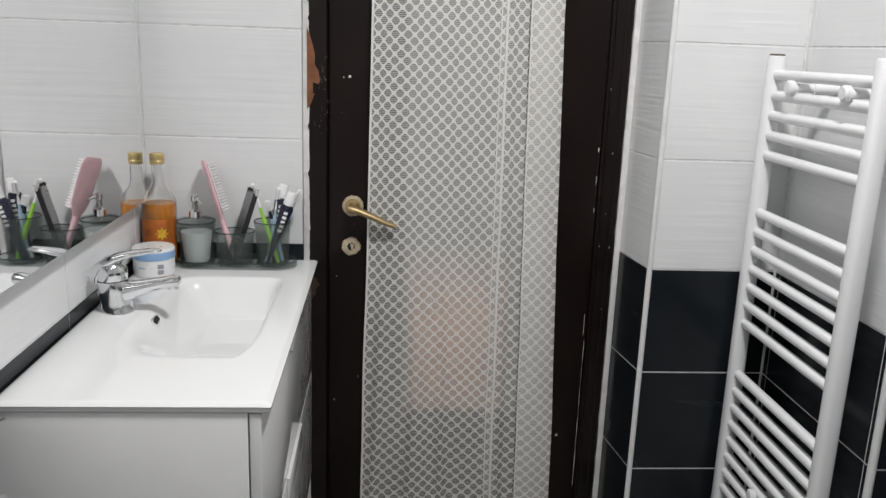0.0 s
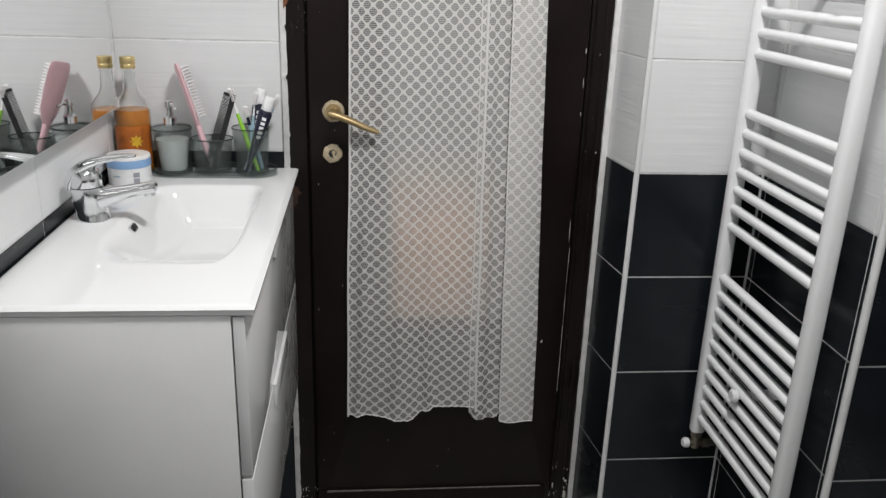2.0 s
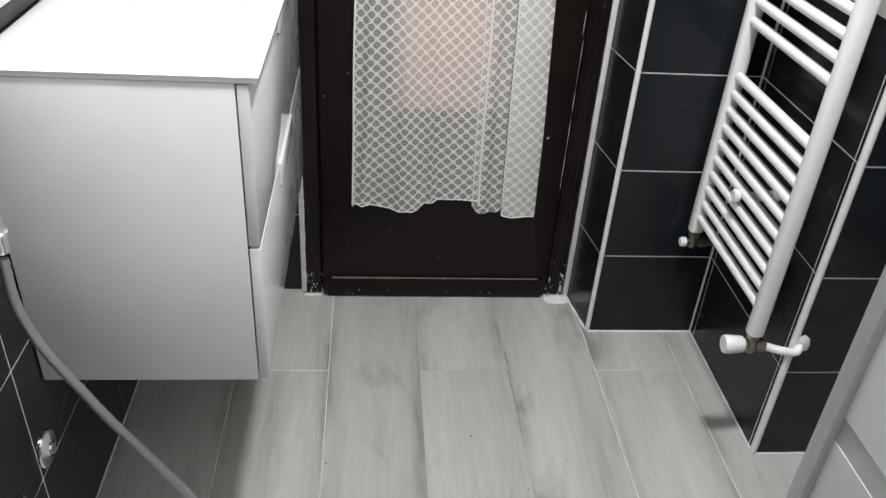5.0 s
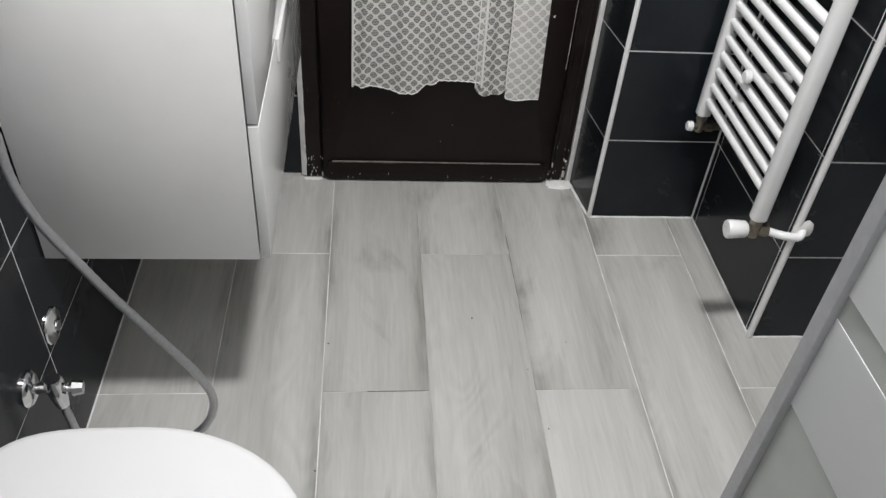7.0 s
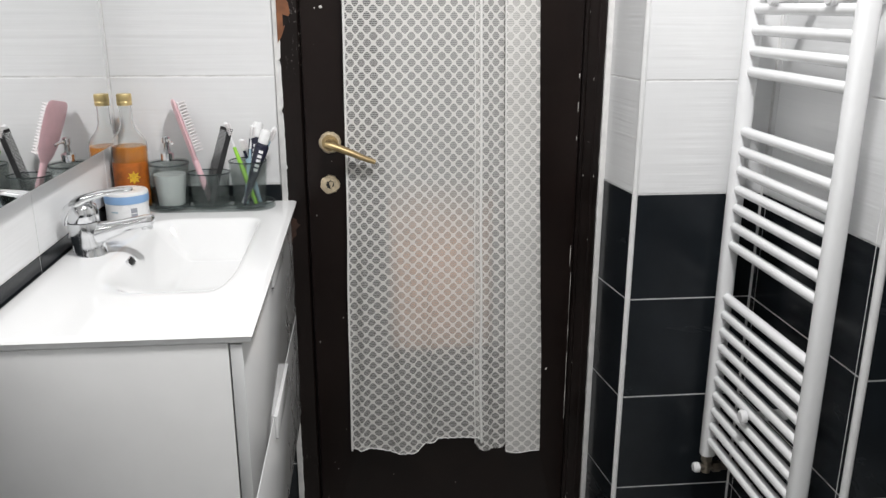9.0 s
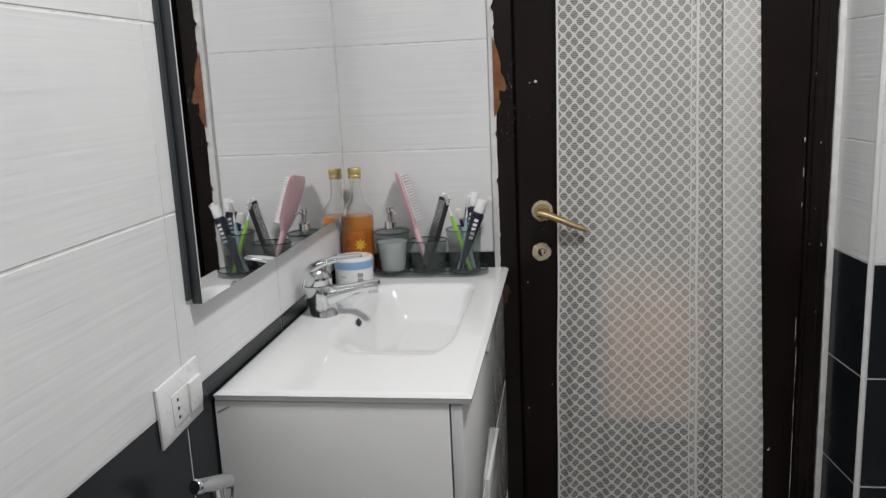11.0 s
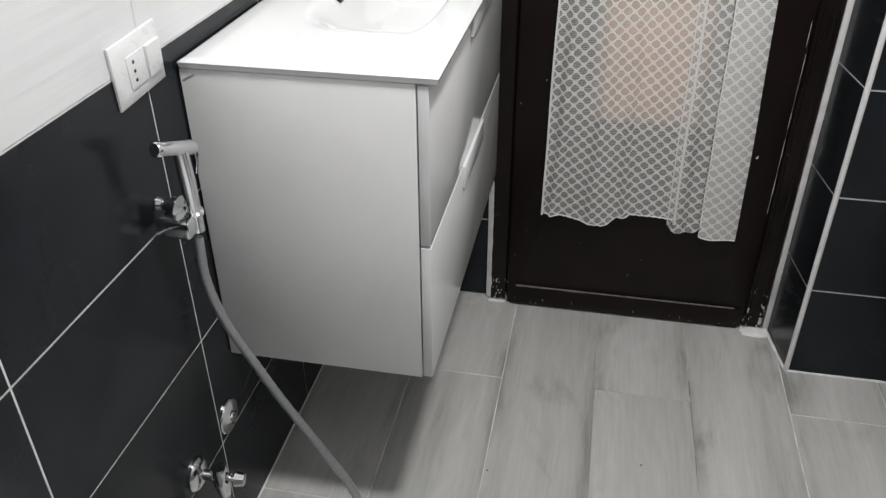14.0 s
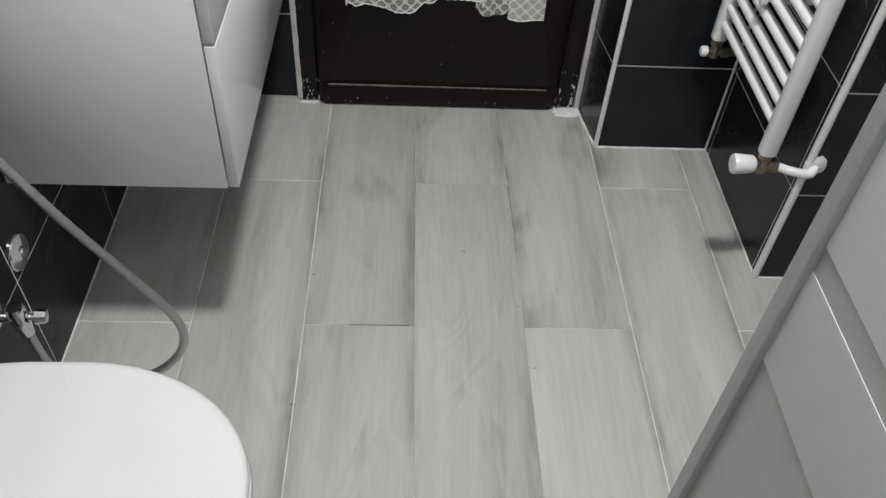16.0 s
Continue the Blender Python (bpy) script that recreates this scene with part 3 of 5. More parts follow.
# brass lever and keyhole plate
handle = thing("door_handle", (0.481, -0.02, 1.09), "worn brass lever handle on a round rose", "handle")
rose = lathe([(0.0245, 0), (0.0245, 0.004), (0.021, 0.009), (0.012, 0.0105)], (0, 0, 0), 26)
for v in rose.verts:
    if v.co.z < 0.005:
        v.co.xy *= random.uniform(0.96, 1.05)
part("rose", turned(rose, Matrix.Translation((0.479, 0, 1.09)) @ Matrix.Rotation(radians(90), 4, "X")), M_OLDBRASS, handle, "flaked pale rose")
part("inner_ring", turned(lathe([(0.019, 0.008), (0.0175, 0.0118), (0.012, 0.0125)], (0, 0, 0), 22), Matrix.Translation((0.479, 0, 1.09)) @ Matrix.Rotation(radians(90), 4, "X")), M_BRASS, handle)
part("neck", tube([(0.4805, -0.008, 1.09), (0.4805, -0.044, 1.09)], [0.0125, 0.0105], 18), M_BRASS, handle)
pts = spline([(0.472, -0.045, 1.0925), (0.486, -0.0475, 1.0895), (0.52, -0.05, 1.077), (0.553, -0.05, 1.0625), (0.58, -0.048, 1.052)], 6)
part("lever", tube(pts, [0.0128 + 0.0014 * math.sin(i / len(pts) * 3.1) - 0.006 * i / len(pts) for i in range(len(pts))], 14, flat=0.7), M_BRASS, handle)
plate = thing("keyhole_plate", (0.476, -0.004, 0.993), "chipped cream brass keyhole plate on the door", "keyhole plate")
bm = lathe([(0.0225, 0), (0.0225, 0.003), (0.019, 0.005), (0.007, 0.005), (0.006, 0.002)], (0, 0, 0), 26)
for v in bm.verts:
    if 0.0 <= v.co.z < 0.004 and v.co.xy.length > 0.02:
        v.co.xy *= random.uniform(0.86, 1.04)
part("plate", turned(bm, Matrix.Translation((0.476, 0, 0.993)) @ Matrix.Rotation(radians(90), 4, "X")), M_OLDBRASS, plate)
bm = bmesh.new()
wobble = [random.uniform(0.75, 1.2) for _ in range(16)]
rings(bm, [[(0.4765 + 0.0098 * wobble[i] * math.cos(math.pi * i / 8), y, 0.993 + 0.0098 * wobble[i] * math.sin(math.pi * i / 8)) for i in range(16)] for y in (-0.0042, -0.0056)])
part("keyhole", bm, M_DARK, plate, "dark keyhole")
bm = tube([(0.4785, -0.004, 0.996), (0.4785, -0.0068, 0.996)], 0.0046, 12)
box(0.4762, -0.0066, 0.9855, 0.4806, -0.0045, 0.996, 0.0006, bm=bm)
part("lock_cylinder", bm, M_OLDBRASS, plate, "worn brass lock cylinder")

# ragged plaster between tiles and frame
bm = bmesh.new()
loops = []
k = 520
for i in range(k + 1):
    z = 0.004 + 2.1 * i / k
    bite = max(0.0, noise.noise((3.1, 0, z * 46)) - 0.08)
    ed = 0.3775 + random.uniform(-0.0007, 0.0007) + 0.003 * noise.noise((0, 0, z * 24)) - 0.014 * bite * (noise.noise((0, 9.1, z * 5)) > -0.1) + 0.004 * max(0.0, noise.noise((6.2, 0, z * 80)))
    y = 0.0132 - 0.004 * bite
    loops.append([(0.3615, YD + 0.002, z), (0.3635, 0.0195, z), (0.3715, y + 0.0035, z), (ed - 0.001, y + 0.0012, z), (ed, y + 0.002, z), (ed + 0.0005, YD, z)])
rings(bm, loops)
solid("trim", bm, M_PLASTER, "ragged white plaster edge along the door frame", "plaster edge", kind="structure")
bm = bmesh.new()
for i in range(60):
    x, y = random.uniform(1.055, 1.122), random.uniform(-0.014, 0.012)
    s = random.uniform(0.0015, 0.0045)
    o = bmesh.new()
    bmesh.ops.create_icosphere(o, subdivisions=1, radius=s)
    for v in o.verts:
        v.co = Vector((v.co.x * random.uniform(0.7, 1.4) + x, v.co.y * random.uniform(0.7, 1.3) + y, max(0, v.co.z * 0.35 + 0.0008) + 0.0003))
    join(bm, o)
solid("plaster_crumbs", bm, M_PLASTER, "white plaster crumbs at the door frame's foot", "plaster", kind="stuff", smooth=False)



def smear(x0, x1, y0, y1, label, lift=0.0):
    """A thin trowelled patch with a torn outline."""
    bm, n = bmesh.new(), 40
    cx, cy = (x0 + x1) / 2, (y0 + y1) / 2

    def loop(k, z):
        out = []
        for i in range(n):
            a = 2 * math.pi * i / n
            w = 1 + 0.22 * noise.noise((math.cos(a) * 2.3 + x0 * 7, math.sin(a) * 2.3, 0)) + 0.12 * noise.noise((math.cos(a) * 7, math.sin(a) * 7, x1 * 5))
            u, v = math.copysign(abs(math.cos(a)) ** 0.6, math.cos(a)), math.copysign(abs(math.sin(a)) ** 0.6, math.sin(a))
            out.append((cx + u * (x1 - x0) / 2 * w * k, cy + v * (y1 - y0) / 2 * w * k, z))
        return out

    rings(bm, [loop(1.0, 0.0002), loop(0.97, 0.0012), loop(0.8, 0.002 + lift), loop(0.4, 0.0024 + lift)])
    solid("trim", bm, M_PLASTER, label, "plaster patch", kind="structure")


smear(1.058, 1.128, -0.03, 0.012, "trowelled white plaster patch at the door frame's foot", 0.002)
smear(0.372, 0.42, -0.001, 0.012, "thin white plaster smear at the door frame's foot")

# added peach sheet behind the lace, in place of warm glow through the pane
solid("peach_panel", box(0.609, 0.0095, PZ0 + 0.003, 0.86, 0.0115, 1.02, 0.0008), M_PEACH, "added peach sheet painted as warm glow through the pane behind the lace", "panel")

# ---- lace curtain ----
curtain = thing("lace_curtain", (0.75, -0.02, 1.95), "white diamond-mesh lace curtain hanging on the door", "curtain")
CTOP = 1.95


def flare(x, z):
    """Gathered above, wider below."""
    slack = 0.0035 * noise.noise((x * 9, 0.0, z * 4.5)) * min(1.0, max(0.0, 1.6 - z))
    return 0.747 + (x - 0.747) * (1.0 - (0.045 if x < 0.747 else 0.155) * max(0.0, min(1.2, (z - 0.33)))) + slack


def cloth(x0, x1, zb, depth, nx=70, nz=70, stretch=1.0, u0=0.0):
    """A hanging sheet; zb(x) is its lower edge, depth(x, z) its place in front of the door."""
    bm = bmesh.new()
    uv = bm.loops.layers.uv.new("uv")
    grid, arc = [], []
    s = u0
    for i in range(nx + 1):
        x = x0 + (x1 - x0) * i / nx
        if i:
            s += math.hypot((x1 - x0) / nx, depth(x, 0.6) - depth(x - (x1 - x0) / nx, 0.6)) * stretch
        arc.append(s)
        low = zb(x)
        col = []
        for j in range(nz + 1):
            z = low + (CTOP - low) * j / nz
            col.append(bm.verts.new((flare(x, z), depth(x, z), z)))
        grid.append((col, low))
    for i in range(nx):
        for j in range(nz):
            f = bm.faces.new((grid[i][0][j], grid[i + 1][0][j], grid[i + 1][0][j + 1], grid[i][0][j + 1]))
            for lp, (a, b) in zip(f.loops, ((i, j), (i + 1, j), (i + 1, j + 1), (i, j + 1))):
                lp[uv].uv = (arc[a], grid[a][1] + (CTOP - grid[a][1]) * b / nz)
    return bm


def low_main(x):
    pts = ((0.5, 0.318), (0.53, 0.312), (0.58, 0.309), (0.62, 0.302), (0.662, 0.297), (0.675, 0.304), (0.69, 0.318), (0.72, 0.328), (0.77, 0.333), (0.84, 0.329))
    for (a, p), (b, q) in zip(pts, pts[1:]):
        if x <= b:
            return p + (q - p) * (x - a) / (b - a) + 0.0012 * math.sin(x * 400)
    return pts[-1][1]


def wave(x, z):
    k = max(0.0, 1.25 - z)
    w = 0.012 * k * math.sin((x - 0.5) * 33 + 0.6 * z) * (0.35 + 0.65 * math.exp(-((x - 0.67) / 0.055) ** 2))
    # pinched folds that fan out downwards
    w -= 0.02 * min(1.0, k) * math.exp(-(((x - 0.688) - 0.05 * (0.8 - z)) / 0.011) ** 2)
    w -= 0.016 * min(1.0, k * 1.4) * math.exp(-(((x - 0.55) + 0.03 * (0.9 - z)) / 0.013) ** 2)
    w -= 0.011 * min(1.0, k * 1.4) * math.exp(-((x - 0.62 - 0.02 * z) / 0.016) ** 2)
    return -0.0225 + w + 0.0024 * math.sin(x * 71 + z * 3.0) * min(1, k + 0.3)


part("main_panel", cloth(0.506, 0.838, low_main, wave), M_LACE, curtain)
part("back_layer", cloth(0.818, 0.905, lambda x: 0.292 + 0.02 * abs((x - 0.86) / 0.044) ** 4, lambda x, z: -0.014 - 0.014 * min(1.0, max(0.25, 1.6 - z)) * (max(0.0, math.sin(math.pi * (x - 0.818) / 0.05)) ** 1.3 if x < 0.868 else 0.35 * math.sin(math.pi * (x - 0.868) / 0.037)), 40, 60, 1.0, 0.012), M_LACE, curtain)
part("folded_edge", cloth(0.897, 0.988, lambda x: 0.288 + 0.002 * math.sin(x * 80), lambda x, z: -0.038 + 0.008 * ((x - 0.942) / 0.047) ** 2 + 0.002 * math.sin(z * 7), 24, 60, 1.0, 0.4), M_LACE_FOLD, curtain, "doubled lace fold")
part("fold_lining", cloth(0.9, 0.986, lambda x: 0.291, lambda x, z: -0.0215 + 0.001 * math.sin(z * 5), 14, 50, 1.0, 0.417), M_LACE, curtain)


def hem(points, w, name="hem"):
    bm = tube(points, w, 6)
    return part(name, bm, M_HEM, curtain, "white stitched edge")


zs = [0.309 + (CTOP - 0.309) * i / 80 for i in range(81)]
hem([(flare(0.507, z), wave(0.507, z) - 0.0004, z) for z in zs], 0.0026)
zs = [0.318 + (CTOP - 0.318) * i / 80 for i in range(81)]
hem([(flare(0.834, z), wave(0.834, z) - 0.0012, z) for z in zs], 0.0034)
hem([(flare(0.818, z), wave(0.818, z) - 0.0012, z) for z in zs], 0.0016)
hem([(flare(0.898, z), -0.0302 + 0.002 * math.sin(z * 7), z) for z in zs], 0.002)
xs = [0.507 + 0.331 * i / 60 for i in range(61)]
hem([(flare(x, low_main(x)), wave(x, low_main(x)), low_main(x)) for x in xs], 0.0016)
xs = [0.899 + 0.088 * i / 20 for i in range(21)]
hem([(flare(x, 0.289), -0.0362 + 0.008 * ((x - 0.942) / 0.047) ** 2, 0.289 + 0.002 * math.sin(x * 80)) for x in xs], 0.0016)

# ---- vanity ----
VN, VF, VZ = -0.789, 0.012, 0.954
cabinet = thing("vanity_cabinet", (0.2, -0.4, 0.417), "wall-hung pale grey vanity cabinet with two drawers", "vanity cabinet")
bm = box(0.003, VN, 0.397, 0.3615, VN + 0.018, 0.9385, 0.0008)
part("side_panel", bm, M_CABSIDE, cabinet)
part("side_panel", box(0.002, VF - 0.018, 0.397, 0.3615, VF, 0.9385, 0.0008), M_CABSIDE, cabinet)
part("bottom_panel", box(0.002, VN + 0.0185, 0.397, 0.361, VF - 0.0185, 0.421), M_CABSIDE, cabinet)
part("back_panel", box(0.002, VN + 0.0185, 0.422, 0.012, VF - 0.0185, 0.93), M_CABSIDE, cabinet)


def drawer(z0, z1, hy0, hy1):
    front = part("drawer", box(0.364, VN, z0, 0.381, VF, z1, 0.0014, 2), M_GLOSS, cabinet, "gloss white drawer front")
    bm = box(0.366, hy0, z1 + 0.0002, 0.3862, hy1, z1 + 0.002, 0.0003)
    box(0.3814, hy0, z1 - 0.043, 0.3862, hy1, z1 + 0.0002, 0.0005, bm=bm)
    part("pull", bm, M_GLOSS, front, "thin white lip pull")
    # the shadow below the lip, put in as a near-black strip
    part("finger_slot", box(0.3812, hy0 + 0.004, z1 - 0.0455, 0.3852, hy1 - 0.002, z1 - 0.0432), M_DARK, front, "dark strip painted as shade under the lip")


drawer(0.4, 0.6665, -0.5, -0.27)
drawer(0.6715, 0.9365, -0.43, -0.2)
M_SCUFF = simple("grey_rubbed_mark", (0.4, 0.4, 0.39), 0.6, vary=0.4, scale=120)
part("scuff", turned(box(-0.011, VN - 0.0003, -0.0016, 0.012, VN + 0.0002, 0.0016), Matrix.Translation((0.016, 0, 0.925)) @ Matrix.Rotation(radians(-28), 4, "Y")), M_SCUFF, cabinet, "small grey scuff")

# washbasin top with a sunk bowl
basin = thing("washbasin", (0.2, -0.4, VZ), "white ceramic washbasin top with rectangular bowl", "washbasin")
BX0, BX1, BY0, BY1 = 0.098, 0.338, -0.625, -0.142
X0, X1, Y0, Y1 = 0.004, 0.396, -0.793, 0.02


def basin_height(x, y):
    def rise(t):
        # a flat wall between two tight fillets
        t, e = max(0.0, min(1.0, t)), 0.3
        if t > 0.5:
            return 1 - rise(1 - t)
        return (t * t / (2 * e) if t < e else t - e / 2) / (1 - e)

    # steep towards the front and the far end, gentle towards the wall and the near end
    tx = max(0.0, 1 - (x - BX0) / 0.1), max(0.0, 1 - (BX1 - x) / 0.04)
    ty = max(0.0, 1 - (y - BY0) / 0.19), max(0.0, 1 - (BY1 - y) / 0.06)
    s = rise(1 - (sum(t ** 2.6 for t in (*tx, *ty))) ** (1 / 2.6))
    edge = min(x - X0, X1 - x, y - Y0, Y1 - y)
    return VZ - 0.0045 * max(0.0, 1 - edge / 0.011) ** 2 - 0.078 * s


bm = bmesh.new()
NX, NY = 110, 170
grid = [[bm.verts.new((X0 + (X1 - X0) * i / NX, Y0 + (Y1 - Y0) * j / NY, basin_height(X0 + (X1 - X0) * i / NX, Y0 + (Y1 - Y0) * j / NY))) for j in range(NY + 1)] for i in range(NX + 1)]
for i in range(NX):
    for j in range(NY):
        bm.faces.new((grid[i][j], grid[i + 1][j], grid[i + 1][j + 1], grid[i][j + 1]))
ring = [grid[i][0] for i in range(NX + 1)] + [grid[NX][j] for j in range(1, NY + 1)] + [grid[i][NY] for i in range(NX - 1, -1, -1)] + [grid[0][j] for j in range(NY - 1, 0, -1)]


def skirt(ring, z, inset):
    cx, cy = (X0 + X1) / 2, (Y0 + Y1) / 2
    new_ring = [bm.verts.new((v.co.x - math.copysign(inset, v.co.x - cx) * (abs(abs(v.co.x - cx) - (X1 - X0) / 2) < 0.004), v.co.y - math.copysign(inset, v.co.y - cy) * (abs(abs(v.co.y - cy) - (Y1 - Y0) / 2) < 0.004), z)) for v in ring]
    for i in range(len(ring)):
        j = (i + 1) % len(ring)
        bm.faces.new((ring[i], new_ring[i], new_ring[j], ring[j]))
    return new_ring


r2 = skirt(ring, VZ - 0.0075, -0.0012)
r3 = skirt(r2, VZ - 0.012, 0.0003)
skirt(r3, VZ - 0.0152, 0.003)
part("basin_top", bm, M_CERAMIC, basin)
tilt = Matrix.Translation((0.127, -0.397, VZ - 0.0138)) @ Matrix.Rotation(radians(48), 4, "Y")
bm = bmesh.new()
shape = [(0.0105 * math.cos(a) ** 1, (0.011 if math.sin(a) > 0 else -0.011) + 0.0085 * math.sin(a)) for a in [2 * math.pi * i / 24 for i in range(24)]]
shape = [(x * 0.72, y * 0.86) for x, y in shape]
rings(bm, [[(x, y, -0.004) for x, y in shape], [(x, y, 0.003) for x, y in shape], [(x * 0.72, y * 0.82, 0.0035) for x, y in shape], [(x * 0.7, y * 0.8, -0.002) for x, y in shape]])
overflow = part("overflow_ring", turned(bm, tilt), M_CHROME, basin, "chrome overflow ring")
bm = bmesh.new()
rings(bm, [[(x * 0.7, y * 0.8, 0.0) for x, y in shape], [(x * 0.7, y * 0.8, 0.001) for x, y in shape]])
part("overflow_slot", turned(bm, tilt), M_DARK, overflow, "dark overflow slot")

# basin mixer tap
tap = thing("mixer_tap", (0.05, -0.383, VZ), "chrome single-lever basin mixer tap", "tap")
TX, TY = 0.057, -0.383


def swept(stations, seg=22):
    """A bar of oval sections: (x, z, half-depth along y, half-height, lean) along the spout's plane."""
    loops = []
    for x, z, ry, rz, lean in stations:
        c, q = math.cos(radians(lean)), math.sin(radians(lean))
        loop = []
        for i in range(seg):
            a = 2 * math.pi * i / seg
            u, v = math.copysign(abs(math.cos(a)) ** 0.8, math.cos(a)) * ry, math.copysign(abs(math.sin(a)) ** 0.8, math.sin(a)) * rz
            loop.append((x - v * q, TY + u, VZ + z + v * c))
        loops.append(loop)
    return rings(bmesh.new(), loops)


bm = lathe([(0.0285, -0.002), (0.0285, 0.003), (0.0272, 0.006), (0.0272, 0.02), (0.028, 0.04), (0.0288, 0.058), (0.028, 0.061)], (TX, TY, VZ), 30)
for v in bm.verts:
    v.co.x -= 0.14 * max(0, v.co.z - VZ)
part("body", bm, M_CHROME, tap)
part("spout", swept([(0.052, 0.034, 0.021, 0.022, 8), (0.072, 0.038, 0.02, 0.02, 12), (0.092, 0.044, 0.018, 0.0155, 13), (0.12, 0.0515, 0.0158, 0.0118, 13), (0.145, 0.0572, 0.0148, 0.0105, 11), (0.162, 0.0602, 0.0145, 0.0108, 6), (0.17, 0.0605, 0.0125, 0.009, 0), (0.1725, 0.0605, 0.008, 0.006, 0)]), M_CHROME, tap)
part("aerator", tube([(0.1585, TY, VZ + 0.054), (0.1595, TY, VZ + 0.0455), (0.1595, TY, VZ + 0.044)], [0.0105, 0.0105, 0.009], 18), M_CHROME, tap)
bm = lathe([(0.027, 0.0), (0.0282, 0.004), (0.028, 0.016), (0.0255, 0.027), (0.018, 0.034), (0.007, 0.0365)], (TX - 0.009, TY, VZ + 0.0625), 28)
part("cap", bm, M_CHROME, tap)
part("lever", swept([(0.021, 0.058, 0.017, 0.008, 76), (0.0235, 0.07, 0.0225, 0.011, 66), (0.031, 0.084, 0.0235, 0.0125, 52), (0.044, 0.095, 0.0225, 0.0115, 34), (0.06, 0.104, 0.019, 0.0085, 22), (0.086, 0.1115, 0.016, 0.006, 14), (0.115, 0.1165, 0.014, 0.0045, 7), (0.134, 0.1182, 0.0115, 0.0036, 0), (0.1395, 0.1178, 0.006, 0.002, -6)]), M_CHROME, tap)
bm = tube([(0.026, TY, VZ), (0.026, TY, VZ + 0.03)], 0.0028, 10)
join(bm, lathe([(0.003, 0), (0.0065, 0.003), (0.0065, 0.009), (0.003, 0.012)], (0.026, TY, VZ + 0.028), 14))
part("lift_rod", bm, M_CHROME, tap)

# ---- mirror ----
mirror = thing("wall_mirror", (0.02, -0.48, 1.107), "frameless wall mirror with dark slate edge", "mirror")
part("backing", box(0.0, -0.838, 1.109, 0.0045, -0.066, 1.9), M_SLATE, mirror, "dark slate backing board")
part("edge_frame", box(0.005, -0.828, 1.102, 0.0195, -0.06, 1.91, 0.0006), M_SLATE, mirror)
part("mirror_glass", box(0.0197, -0.8275, 1.1025, 0.0212, -0.0605, 1.9095), M_MIRROR, mirror, "mirror glass")

# ---- socket plate ----
plate = thing("socket_plate", (0.0, -0.87, 0.972), "white wall plate with socket and switch", "socket plate")
turn = Matrix.Translation((0.0, -0.892, 0.981)) @ Matrix.Rotation(radians(2.6), 4, "X")


def on_plate(bm):
    return turned(bm, turn)


bm = bmesh.new()
rings(bm, [[(a, s * w, t * h) for s, t in ((-1, -1), (1, -1), (1, 1), (-1, 1))] for a, w, h in ((0.001, 0.0605, 0.0425), (0.0042, 0.0605, 0.0425), (0.0055, 0.0592, 0.0412), (0.0098, 0.0485, 0.0236), (0.01, 0.0478, 0.0228))])
part("cover", on_plate(bm), M_WPLASTIC, plate)
socket = part("socket", on_plate(box(0.006, -0.036, -0.0222, 0.0118, 0.009, 0.0222, 0.0006)), M_WPLASTIC, plate)
for z in (-0.0125, 0.0, 0.0125):
    bm = on_plate(tube([(0.0117, -0.0215, z), (0.0123, -0.0215, z)], 0.0026, 10))
    part("socket_hole", bm, M_DARK, socket, "dark socket hole")
bm = box(0.006, 0.0105, -0.0222, 0.0135, 0.047, 0.0222, 0.001)
for v in bm.verts:
    v.co.x += max(0, v.co.z) * 0.12
part("rocker", on_plate(bm), M_WPLASTIC, plate)

# ---- chrome blade of the roll holder further along the wall ----
holder = thing("roll_holder", (0.03, -1.4, 0.98), "polished chrome roll holder with curved blade on the wall", "roll holder")
bm, loops = bmesh.new(), []
for x, y, top, low in ((0.058, -1.3125, 1.0465, 1.0435), (0.0585, -1.317, 1.0488, 1.039), (0.0595, -1.326, 1.048, 1.031), (0.061, -1.34, 1.0445, 1.018), (0.063, -1.357, 1.038, 0.997), (0.065, -1.38, 1.029, 0.97), (0.066, -1.415, 1.016, 0.948), (0.064, -1.45, 1.002, 0.95), (0.062, -1.468, 0.99, 0.965)):
    mid, half = (top + low) / 2, (top - low) / 2
    loops.append([(x + min(0.006, half) * math.cos(a) + 0.004 * math.sin(a) ** 2, y, mid + half * math.sin(a)) for a in [2 * math.pi * i / 18 for i in range(18)]])
part("blade", rings(bm, loops), M_CHROME, holder)
part("wall_post", tube([(0.0004, -1.43, 0.975), (0.004, -1.43, 0.975), (0.0045, -1.43, 0.975), (0.062, -1.43, 0.975)], [0.019, 0.019, 0.009, 0.009], 20), M_CHROME, holder)

# ---- bidet sprayer on the wall ----
spray = thing("hand_bidet_sprayer", (0.05, -0.92, 0.8), "chrome hand bidet sprayer in its wall holder", "sprayer")
bm = box(0.012, -0.947, 0.741, 0.062, -0.903, 0.769, 0.004)
part("holder", bm, M_CHROME, spray)
part("wall_rose", tube([(0.0008, -0.912, 0.778), (0.004, -0.912, 0.778), (0.008, -0.912, 0.778), (0.016, -0.912, 0.777), (0.028, -0.912, 0.776), (0.033, -0.912, 0.775), (0.0335, -0.912, 0.775)], [0.011, 0.011, 0.0085, 0.0085, 0.0165, 0.0175, 0.012], 22), M_CHROME, spray)
part("grip", tube([(0.0565, -0.911, 0.738), (0.0565, -0.911, 0.765), (0.0568, -0.9112, 0.767), (0.057, -0.9115, 0.771), (0.0572, -0.912, 0.773), (0.0585, -0.917, 0.82), (0.059, -0.922, 0.872)], [0.0105, 0.0105, 0.0135, 0.0135, 0.01, 0.0115, 0.0108], 18), M_CHROME, spray)
